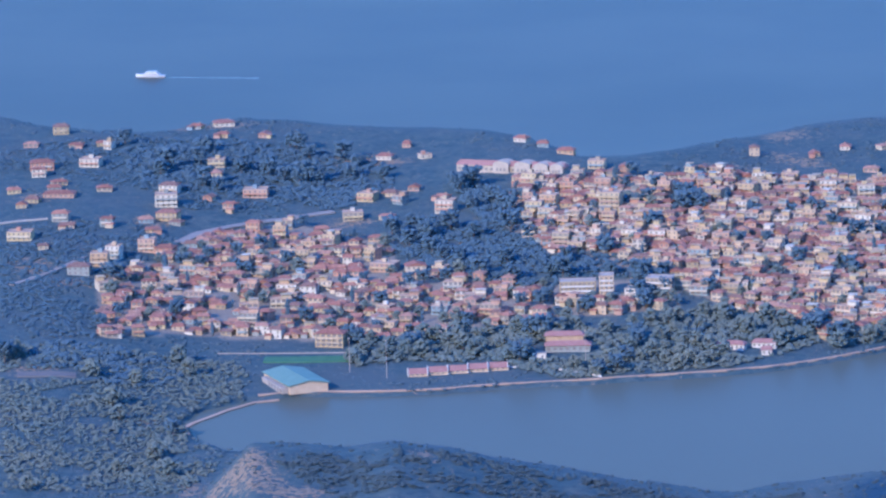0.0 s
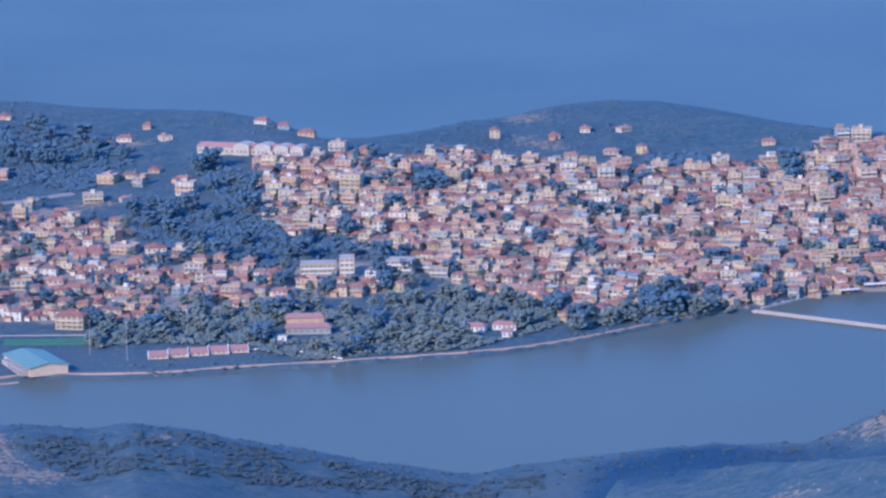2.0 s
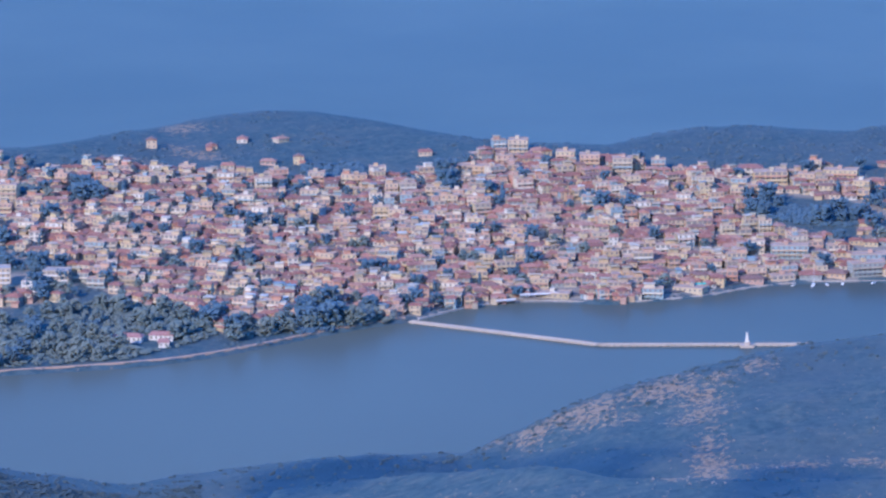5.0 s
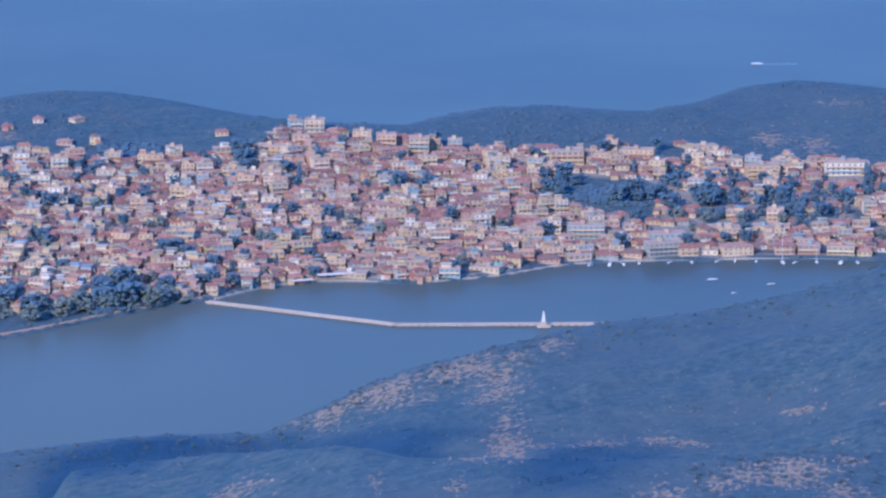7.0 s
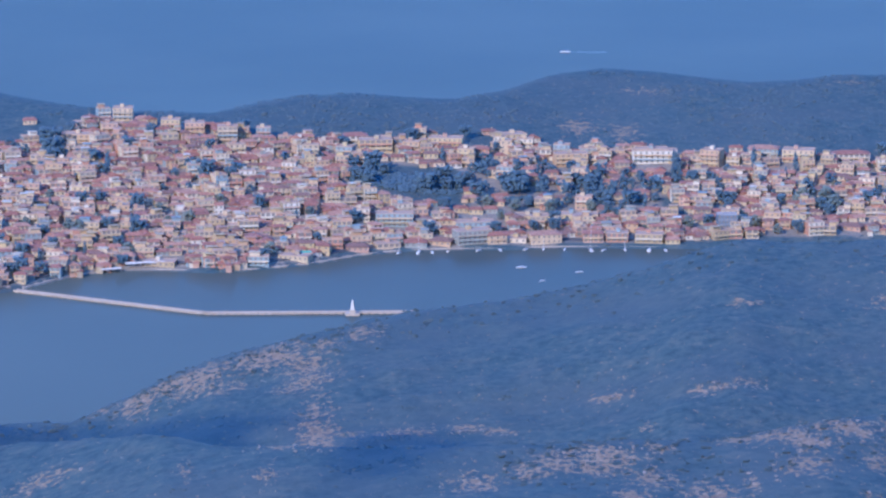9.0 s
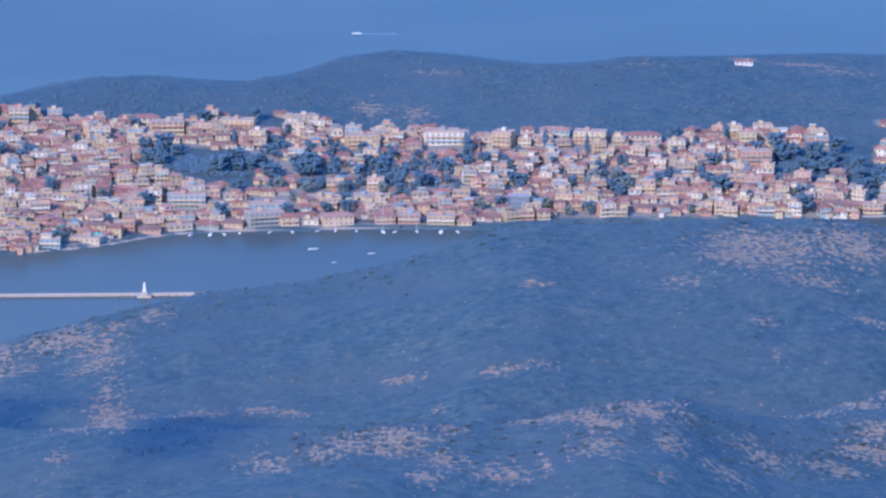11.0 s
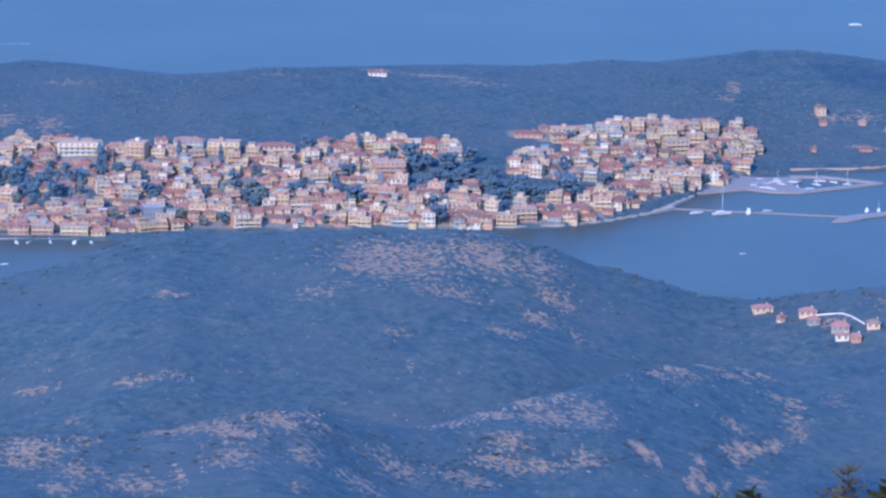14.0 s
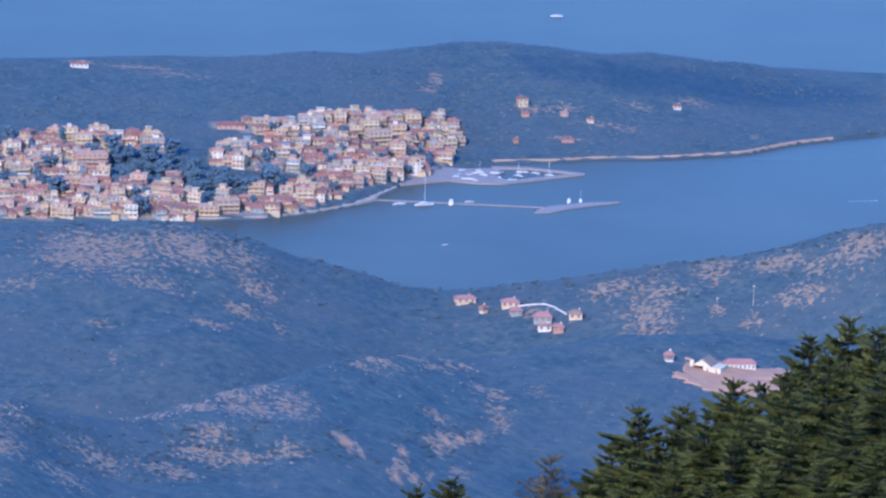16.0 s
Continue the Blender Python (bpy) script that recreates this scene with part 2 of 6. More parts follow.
# ---- the plan of the ground ----
EYE_Z = 661.2
BEARINGS = np.linspace(-15, 15, 61)
COAST = [2700, 2700, 2760, 2880, 3030, 3110, 3131, 3139, 3134, 3132, 3133, 3141, 3144, 3148, 3154, 3159, 3166, 3176, 3194, 3218, 3246, 3269, 3289, 3326, 3345, 3344, 3336, 3345, 3360, 3388, 3403, 3408, 3409, 3415, 3417, 3417, 3418, 3427, 3438, 3448, 3458, 3464, 3469, 3473, 3478, 3486, 3507, 3540, 3617, 3690, 3711, 3718, 3735, 3741, 3758, 3777, 3823, 3853, 3884, 3892, 3892]
CREST = [3936, 3936, 3878, 3850, 3838, 3851, 3881, 3877, 3853, 3831, 3816, 3789, 3741, 3680, 3678, 3690, 3726, 3771, 3803, 3814, 3808, 3786, 3748, 3710, 3686, 3679, 3671, 3712, 3732, 3743, 3735, 3732, 3763, 3824, 3852, 3842, 3822, 3808, 3806, 3828, 3838, 3848, 3870, 3876, 3882, 3884, 3914, 3915, 3929, 3963, 3971, 3961, 3950, 4000, 4010, 4056, 4094, 4106, 4106, 4106, 4106]
CREST_Z = [40.0, 40.0, 40.0, 40.0, 40.0, 40.0, 40.0, 38.9, 37.8, 38.6, 39.4, 41.7, 41.4, 39.5, 39.0, 40.7, 40.7, 37.8, 38.8, 39.6, 39.4, 38.2, 37.4, 37.3, 37.0, 37.9, 37.7, 38.3, 39.4, 39.3, 37.9, 36.8, 37.4, 38.4, 39.2, 39.1, 38.7, 38.1, 39.6, 40.4, 39.3, 38.5, 37.1, 37.1, 36.1, 37.4, 36.6, 36.3, 38.9, 38.7, 38.0, 37.2, 35.4, 30.0, 25.0, 16.6, 9.0, 6.0, 6.0, 6.0, 6.0]
HILL_Z = [40.0, 40.0, 40.0, 40.0, 40.0, 100.1, 121.5, 121.1, 119.2, 121.8, 117.7, 112.6, 108.7, 104.1, 98.0, 92.6, 89.4, 93.5, 96.1, 98.2, 100.1, 100.5, 99.1, 97.1, 105.7, 115.9, 122.8, 126.1, 130.5, 135.1, 137.5, 138.3, 140.5, 142.9, 147.1, 151.9, 159.3, 164.0, 162.8, 163.6, 165.1, 165.2, 164.9, 166.4, 164.2, 157.9, 149.1, 143.0, 135.9, 135.3, 137.7, 142.0, 145.8, 150.7, 154.2, 158.0, 162.8, 170.8, 177.1, 176.6, 176.6]
FRONT_Z = [196.3, 196.3, 196.3, 196.3, 196.3, 196.3, 196.3, 196.3, 196.3, 196.3, 196.3, 196.3, 196.3, 196.3, 196.4, 196.4, 196.5, 196.8, 197.1, 222.0, 224.8, 228.3, 232.7, 238.0, 243.7, 249.0, 250.5, 253.0, 254.6, 254.4, 256.0, 256.2, 257.2, 257.7, 257.8, 257.4, 256.0, 256.3, 258.0, 258.1, 255.8, 247.5, 241.3, 238.7, 236.9, 235.7, 234.6, 231.3, 226.7, 220.3, 216.7, 216.8, 217.4, 218.3, 218.2, 217.2, 215.1, 214.0, 213.1, 212.7, 212.5]


def ease(t):
    t = np.clip(t, 0, 1)
    return t * t * (3 - 2 * t)


def wave(x, y, size, seed=0.0):
    """Smooth rolling pattern between about -1 and 1."""
    u, v = x / size + seed * 1.7, y / size - seed * 2.3
    s = np.sin(u + 1.3 * np.sin(0.7 * v + seed)) * np.cos(v + 1.1 * np.sin(0.9 * u))
    return 0.6 * s + 0.4 * np.sin(1.9 * u - 1.3 * v + 2 * np.sin(0.6 * v + seed)) * np.cos(2.3 * v + 0.8 * u)


def height(x, y):
    """The ground's height over the sea at a place of the plan, in metres."""
    x, y = np.asarray(x, float), np.asarray(y, float)
    r = np.hypot(x, y) + 1e-6
    a = np.degrees(np.arctan2(x, y))
    b = np.clip(a, -15, 15)
    coast, crest, crest_z = (np.interp(b, BEARINGS, q) for q in (COAST, CREST, CREST_Z))
    hill_z, front_z = np.interp(b, BEARINGS, HILL_Z), np.interp(b, BEARINGS, FRONT_Z)
    hill = 2450 + 150 / (1 + np.exp(-(b + 1) / 2.0))
    front = 1900 - 150 / (1 + np.exp(-(b + 3) / 0.8)) + 400 / (1 + np.exp(-(b - 7.8) / 1.5))
    # land beyond the water: shore, slope, crest, and down to the open sea
    up = (r - coast) / np.maximum(crest - coast, 1)
    far = 2.0 + (crest_z - 2.0) * (0.55 * np.clip(up, 0, 1) + 0.45 * ease(up)) - 2.5 * ease((0 - up) * 40)
    far = np.where(r > crest, crest_z - (crest_z + 6) * ease((r - crest) / (40 + 5 * crest_z)), far)
    far = np.where(up < 0, np.maximum(-6, 2 + (r - coast) * 0.6), far)
    # hills on this side: mountain foot, front ridge, valley, main hill, lagoon shore
    valley = 0.5 * (front + hill) - 80
    valley_z = np.minimum(hill_z * 0.8, EYE_Z - valley * 0.2555)
    foot_z = np.minimum(front_z - 10, EYE_Z - (front - 260) * 0.2500)
    near = np.where(r < 60, EYE_Z - 1.7 - 0.30 * r, 0)
    steps = ((60, EYE_Z - 19.7), (320, 540.0), (900, 300.0), (front - 260, foot_z), (front, front_z), (valley, valley_z), (hill, hill_z), (hill + 380, -6 + 0 * r))
    for (r0, z0), (r1, z1) in zip(steps[:-1], steps[1:]):
        t = (r - r0) / (r1 - r0)
        near = np.where((r >= r0) & (r < r1), z0 + (z1 - z0) * (ease(t) * 0.6 + np.clip(t, 0, 1) * 0.4), near)
    near = np.where(r >= hill + 380, -6, near)
    z = np.maximum(near, far)
    # low shore at the head of the lagoon
    head = np.interp(b, (-12.66, -12.55, -12.43, -12.26, -12.08, -11.9, -11.7), (3060, 3022, 3010, 2999, 2993, 2980, 2600))
    z = np.where((b < -11.5) & (r > 2400) & (r < head), np.maximum(z, 2.2), z)
    # folds in the near hills, fading towards their crests
    fold = ease(np.abs(r - hill) / 110) * ease(np.abs(r - front) / 90) * ease((r - 1450) / 100) * ease((hill - r) / 60) * ease((9.2 - b) / 1.5)
    z = z + fold * (4.5 * wave(x, y, 75, 5) + 2.5 * wave(x, y, 38, 6))
    rough = np.where(r < hill + 200, 1.0, 0.35) * ease((r - 900) / 400) * ease((z - 1.0) / 10)
    return z + rough * (1.6 * wave(x, y, 41, 1) + 0.8 * wave(x, y, 13, 2) + 0.35 * wave(x, y, 5, 3))


def link(name, verts, faces, materials, parent=None, label="", slots=None, smooth=False):
    me = bpy.data.meshes.new(name)
    me.from_pydata(verts, [], faces)
    for mt in materials if isinstance(materials, (list, tuple)) else [materials]:
        me.materials.append(mt)
    if slots is not None:
        me.polygons.foreach_set("material_index", slots)
    if smooth:
        me.polygons.foreach_set("use_smooth", [True] * len(me.polygons))
    me.update()
    ob = new(name, me)
    if parent:
        ob.parent = parent
    if label:
        ob["label"] = label
    return ob


def inside(poly, x, y):
    hit, j = False, len(poly) - 1
    for i in range(len(poly)):
        (xi, yi), (xj, yj) = poly[i], poly[j]
        if (yi > y) != (yj > y) and x < (xj - xi) * (y - yi) / (yj - yi) + xi:
            hit = not hit
        j = i
    return hit


def ground_z(x, y):
    return float(height(x, y))


# ---- the plan of the town ----
WOODS = {
    # valley_band, valley_hollow, valley_head and east_fold outline bands of painted shade
    "valley_band": [(-245, 2448), (-220, 2452), (-183, 2469), (-145, 2476), (-102, 2420), (-66, 2395), (-29, 2382), (-5, 2376), (-29, 2374), (-66, 2377), (-88, 1812), (-162, 2459), (-193, 2436), (-162, 1869), (-174, 1858), (-239, 2388)],
    "valley_hollow": [(-24, 2350), (7, 2342), (31, 2326), (16, 1754), (5, 1746), (4, 1730), (-12, 1724), (-25, 1726), (-22, 1758)],
    "valley_head": [(-248, 2409), (-245, 2434), (-228, 2464), (-208, 2475), (-183, 2487), (-162, 2469), (-180, 2443), (-151, 1862), (-162, 1853)],
    "east_fold": [(345, 1887), (363, 1910), (376, 1911), (368, 1882), (333, 1856)],
    "plain_wood": [(-796, 3130), (-763, 3151), (-712, 3132), (-696, 3105), (-704, 3066), (-743, 3051), (-777, 3067)],
    "west_rise": [(-951, 3689), (-912, 3724), (-865, 3743), (-829, 3725), (-787, 3693), (-739, 3650), (-715, 3565), (-743, 3514), (-784, 3518), (-831, 3575), (-880, 3590), (-922, 3573)],
    "west_mid": [(-892, 3451), (-851, 3467), (-807, 3467), (-765, 3428), (-779, 3359), (-785, 3273), (-762, 3159), (-796, 3147), (-830, 3202)],
    "hill_one": [(-499, 2380), (-470, 2400), (-442, 2416), (-407, 2420), (-372, 2424), (-287, 2437), (-267, 2439), (-263, 2406), (-307, 2394), (-387, 2354), (-456, 2326)],
    "front_slope": [(30, 1742), (110, 2283), (160, 1789), (222, 1843), (285, 1876), (338, 1953), (340, 1892), (175, 1747), (29, 1696)],
    "far_hill_wood": [(688, 3888), (746, 3873), (856, 3903), (948, 3938), (959, 3879), (840, 3827), (756, 3814), (698, 3827)],
}
QUARTERS = {
    "old_town": [(-582, 3593), (-547, 3590), (-515, 3608), (-490, 3588), (-471, 3586), (-485, 3594), (-442, 3610), (-397, 3604), (-330, 3602), (-286, 3615), (-228, 3624), (-197, 3677), (-163, 3651), (-118, 3640), (-73, 3620), (-40, 3641), (-61, 3605), (-36, 3638), (-10, 3628), (16, 3650), (42, 3640), (41, 3579), (27, 3583), (-32, 3577), (-31, 3514), (40, 3494), (72, 3481), (165, 3483), (189, 3484), (162, 3415), (92, 3417), (22, 3408), (-13, 3401), (-40, 3389), (-47, 3376), (-64, 3357), (-91, 3347), (-112, 3338), (-132, 3339), (-160, 3345), (-142, 3341), (-176, 3338), (-209, 3314), (-234, 3283), (-267, 3267), (-305, 3239), (-340, 3220), (-349, 3260), (-396, 3278), (-435, 3320), (-444, 3313), (-497, 3374), (-535, 3412), (-566, 3472)],
    "lower_quarter": [(-762, 3161), (-795, 3318), (-759, 3399), (-762, 3447), (-708, 3493), (-636, 3440), (-620, 3367), (-567, 3374), (-522, 3330), (-497, 3257), (-545, 3236), (-608, 3200), (-679, 3201), (-726, 3196)],
    "hospital_quarter": [(-518, 3327), (-510, 3339), (-445, 3339), (-437, 3311), (-431, 3284), (-478, 3259), (-496, 3257)],
    "mid_slope": [(34, 3579), (78, 3593), (165, 3569), (163, 3487), (72, 3485), (40, 3498)],
    "upper_right": [(42, 3617), (79, 3637), (104, 3630), (153, 3637), (189, 3614), (227, 3632), (246, 3627), (279, 3616), (317, 3631), (353, 3647), (380, 3654), (408, 3638), (417, 3610), (376, 3609), (367, 3550), (417, 3545), (414, 3526), (415, 3446), (344, 3454), (236, 3439), (164, 3423), (183, 3482), (163, 3536), (106, 3536), (63, 3583)],
    "harbour_end": [(439, 3674), (459, 3682), (497, 3683), (518, 3698), (575, 3718), (601, 3734), (626, 3733), (622, 3702), (610, 3649), (578, 3591), (543, 3556), (511, 3513), (490, 3478), (464, 3460), (414, 3454), (416, 3483), (467, 3518), (488, 3535), (500, 3565), (456, 3571), (439, 3584), (446, 3613), (481, 3623), (484, 3652), (446, 3672)],
}
SUBURBS = {
    "west_slope": [(-973, 3784), (-913, 3745), (-813, 3781), (-782, 3788), (-702, 3699), (-655, 3570), (-701, 3528), (-765, 3428), (-802, 3348), (-853, 3322)],
    "saddle": [(-728, 3674), (-672, 3711), (-594, 3655), (-546, 3616), (-581, 3574), (-637, 3638), (-689, 3628)],
    "dip": [(-694, 3575), (-659, 3585), (-586, 3553), (-555, 3471), (-535, 3412), (-550, 3376), (-613, 3452), (-672, 3495)],
    "behind_town": [(-458, 3681), (-387, 3729), (-231, 3680), (-228, 3635), (-292, 3640), (-399, 3622)],
    "hill_back": [(5, 3669), (42, 3680), (98, 3675), (78, 3589), (41, 3593)],
    "point": [(674, 3778), (733, 3776), (725, 3731), (656, 3694)],
}
GROVES = {
    "garden": [(-38, 3568), (-14, 3566), (8, 3554), (30, 3548), (40, 3530), (29, 3522), (1, 3526), (-25, 3534), (-36, 3544)],
    "school_grove": [(64, 3525), (75, 3567), (84, 3551), (87, 3507), (67, 3491)],
    "school_cypresses": [(107, 3536), (113, 3566), (126, 3580), (127, 3532), (112, 3522)],
    "school_terrace": [(86, 3499), (119, 3504), (129, 3490), (116, 3480), (88, 3481)],
    "castle_grove": [(370, 3589), (382, 3608), (418, 3604), (407, 3533), (370, 3533)],
    "pines": [(417, 3590), (445, 3548), (478, 3544), (478, 3516), (425, 3500), (418, 3537)],
    "court_trees": [(246, 3523), (279, 3525), (279, 3499), (247, 3501)],
    "dark_dip": [(-643, 3491), (-583, 3481), (-543, 3431), (-526, 3391), (-496, 3402), (-456, 3365), (-439, 3341), (-450, 3318), (-519, 3318), (-576, 3347), (-606, 3380), (-634, 3420)],
    "ridge_wood": [(-624, 3592), (-596, 3583), (-570, 3534), (-553, 3476), (-578, 3468), (-601, 3525)],
    "west_wood": [(-713, 3606), (-679, 3586), (-678, 3538), (-697, 3524)],
    "saddle_wood": [(-331, 3651), (-290, 3649), (-283, 3611), (-304, 3593), (-324, 3613)],
    "upper_gap": [(-471, 3541), (-454, 3547), (-445, 3508), (-466, 3501)],
    "upper_gap_two": [(-236, 3616), (-224, 3607), (-222, 3567), (-233, 3576)],
    "plaza_trees": [(-499, 3531), (-480, 3521), (-477, 3500), (-496, 3505)],
    "shore_pines": [(-299, 3284), (-284, 3302), (-273, 3273), (-275, 3240), (-294, 3227)],
    "shore_bushes": [(-271, 3273), (-255, 3282), (-254, 3262), (-269, 3251)],
    "quay_trees": [(164, 3592), (169, 3554), (180, 3547), (176, 3592)],
    "lagoon_woods": [(-619, 3205), (-571, 3206), (-493, 3251), (-472, 3220), (-413, 3286), (-350, 3265), (-341, 3214), (-384, 3153), (-477, 3116), (-514, 3142), (-575, 3152), (-606, 3138)],
    "slope_pines": [(-876, 3708), (-803, 3735), (-733, 3702), (-677, 3668), (-657, 3578), (-685, 3528), (-750, 3552), (-828, 3581)],
    "plain_left": [(-810, 3119), (-749, 3148), (-674, 3145), (-645, 3067), (-673, 2999), (-661, 2943), (-635, 2922), (-630, 2870), (-640, 2816), (-731, 2804)],
    "shore_trees": [(-340, 3228), (-306, 3256), (-267, 3275), (-234, 3274), (-272, 3249), (-304, 3228), (-331, 3201)],
}

# stony and bare places, area by area: x, y, half width across, half depth, strength
BARE_PLACES = {
    "main_hill": [(259, 2533, 28, 35, 0.52), (302, 2542, 23, 30, 0.43), (242, 2516, 15, 13, 0.48), (218, 2478, 10, 11, 0.33), (278, 2483, 18, 11, 0.39), (326, 2541, 13, 26, 0.36), (330, 2506, 10, 10, 0.52), (318, 2476, 10, 6, 0.52), (301, 2439, 10, 5, 0.48), (335, 2463, 3, 10, 0.43), (252, 2381, 4, 4, 0.52), (152, 2471, 10, 5, 0.33), (249, 2429, 7, 4, 0.33), (125, 2349, 5, 5, 0.52), (134, 2354, 6, 4, 0.52), (147, 2357, 7, 4, 0.52), (88, 2372, 10, 6, 0.43), (101, 2312, 3, 5, 0.52)],
    "rock_crest": [(109, 1767, 11, 6, 0.52), (120, 1770, 11, 8, 0.52), (143, 1778, 13, 10, 0.52), (158, 1787, 7, 4, 0.52), (130, 1757, 11, 6, 0.48), (210, 1852, 11, 4, 0.45), (226, 1872, 9, 5, 0.52), (242, 1895, 10, 7, 0.52), (254, 1913, 4, 6, 0.52), (228, 1840, 7, 9, 0.45), (244, 1874, 11, 19, 0.40), (261, 1886, 10, 24, 0.40), (222, 1819, 11, 10, 0.40), (237, 1819, 11, 7, 0.43), (253, 1827, 7, 8, 0.43), (307, 1980, 10, 8, 0.52), (325, 2004, 12, 6, 0.45), (340, 2016, 8, 6, 0.45), (299, 1967, 10, 6, 0.41)],
    "front_slope": [(207, 1792, 11, 11, 0.41), (184, 1783, 11, 14, 0.37), (168, 1736, 10, 13, 0.39), (144, 1702, 4, 4, 0.52), (109, 1713, 2, 12, 0.52), (64, 1741, 9, 11, 0.48), (59, 1753, 5, 4, 0.48), (81, 1754, 5, 4, 0.43), (70, 1693, 7, 7, 0.52), (128, 1731, 10, 15, 0.36), (151, 1745, 7, 18, 0.36), (95, 1707, 10, 13, 0.33), (319, 1873, 4, 9, 0.48), (350, 1983, 4, 8, 0.43), (346, 1948, 5, 10, 0.41)],
    "saddle": [(348, 1990, 6, 8, 0.38), (347, 1963, 4, 14, 0.39), (320, 1936, 6, 7, 0.45), (368, 1994, 4, 9, 0.38), (499, 2525, 15, 11, 0.41), (522, 2508, 13, 10, 0.41), (547, 2526, 10, 20, 0.45), (577, 2519, 13, 11, 0.52), (591, 2497, 10, 9, 0.43), (611, 2501, 13, 21, 0.48), (578, 2473, 15, 11, 0.38), (493, 2522, 8, 10, 0.38), (461, 2510, 10, 6, 0.43), (505, 2463, 13, 70, 0.38), (552, 2459, 5, 7, 0.48), (540, 2478, 4, 4, 0.48)],
    "west_flank": [(-107, 2490, 15, 16, 0.48), (-94, 2490, 15, 30, 0.48), (-122, 2483, 9, 26, 0.45), (-61, 2503, 15, 25, 0.52), (-69, 2495, 10, 15, 0.52), (-45, 2476, 12, 18, 0.38), (-40, 2448, 12, 13, 0.43), (-49, 2435, 10, 9, 0.48), (-139, 2506, 6, 20, 0.48), (-20, 2518, 10, 16, 0.38), (-80, 2459, 10, 10, 0.36)],
    "front_rocks": [(-42, 1772, 7, 6, 0.52), (-38, 2340, 8, 70, 0.52), (-24, 2356, 6, 5, 0.52), (1, 2350, 12, 9, 0.52), (25, 2354, 8, 8, 0.52), (39, 2344, 7, 4, 0.52), (54, 1749, 12, 4, 0.48), (69, 1749, 11, 4, 0.45), (80, 1752, 4, 4, 0.52), (49, 1735, 10, 9, 0.43), (61, 1733, 10, 12, 0.43), (39, 1724, 9, 10, 0.40), (23, 1714, 10, 13, 0.37), (77, 1718, 9, 15, 0.37), (-70, 1749, 2, 12, 0.39), (-118, 1794, 14, 11, 0.30), (-44, 1729, 5, 9, 0.32)],
    "sand_hill": [(-508, 2374, 12, 23, 0.52), (-518, 2384, 15, 18, 0.52), (-477, 2332, 14, 11, 0.52), (-495, 2348, 10, 20, 0.52), (-633, 2826, 9, 16, 0.48), (-432, 2399, 6, 9, 0.52)],
    "far_hills": [(-401, 3670, 18, 9, 0.45), (-438, 3634, 18, 10, 0.39), (-392, 3661, 11, 10, 0.43), (-421, 3752, 19, 22, 0.39), (-490, 3970, 6, 70, 0.39), (-421, 3686, 15, 9, 0.36), (-704, 3679, 19, 15, 0.41), (-678, 3664, 15, 11, 0.43), (-567, 3521, 14, 22, 0.36)],
    "north_hills": [(114, 3694, 15, 21, 0.37), (144, 3681, 11, 21, 0.37), (-37, 2500, 10, 9, 0.36), (419, 3827, 23, 5, 0.43), (377, 3836, 12, 6, 0.52), (304, 3806, 15, 4, 0.31), (167, 3790, 23, 10, 0.30), (441, 3807, 27, 11, 0.30)],
    "north_shore": [(624, 3815, 5, 19, 0.43), (616, 3788, 10, 6, 0.43), (708, 3768, 15, 6, 0.39), (687, 3764, 15, 7, 0.39), (808, 3811, 12, 12, 0.36), (763, 3784, 15, 7, 0.36), (697, 3705, 15, 5, 0.45), (837, 3735, 6, 8, 0.39), (737, 3734, 23, 9, 0.30)],
    "west_land": [(-814, 3788, 23, 17, 0.45), (-841, 3780, 12, 18, 0.38), (-842, 3335, 17, 25, 0.39), (-807, 3295, 20, 13, 0.39), (-750, 3357, 17, 14, 0.37), (-797, 3472, 14, 17, 0.33), (-778, 3073, 16, 14, 0.36), (-889, 3532, 15, 14, 0.33), (-762, 3131, 13, 8, 0.36), (-634, 3446, 14, 17, 0.33), (-697, 2990, 12, 10, 0.33), (-672, 3494, 18, 13, 0.36)],
    "bare_earth": [(274, 1856, 2, 7, 0.92), (277, 1853, 3, 7, 0.92), (280, 1849, 2, 5, 0.92), (314, 1904, 3, 4, 0.92), (320, 1909, 3, 9, 0.92), (326, 1916, 3, 5, 0.92), (334, 1927, 3, 6, 0.92), (315, 1896, 2, 5, 0.92), (298, 1868, 2, 7, 0.92), (294, 1849, 2, 7, 0.92), (290, 1835, 2, 4, 0.92), (298, 1842, 3, 3, 0.92), (306, 1855, 2, 4, 0.92)],
    "monastery_bank": [(429, 2019, 3, 6, 0.92), (435, 2016, 4, 7, 0.92), (440, 2010, 4, 5, 0.92)],
}
BARE = [q for rows in BARE_PLACES.values() for q in rows]


def bare(x, y):
    v = 0 * np.asarray(x, float)
    for bx, by, sx, sy, k in BARE:
        r = math.hypot(bx, by)
        out, side = (x * bx + y * by) / r - r, (x * by - y * bx) / r
        v = np.maximum(v, k * np.exp(-(side / sx) ** 2 - (out / sy) ** 2))
    return v


def within(poly, x, y):
    hit = np.zeros(len(x), bool)
    for (xa, ya), (xb, yb) in zip(poly, poly[1:] + poly[:1]):
        if ya != yb:
            hit ^= ((ya > y) != (yb > y)) & (x < (xb - xa) * (y - ya) / (yb - ya) + xa)
    return hit


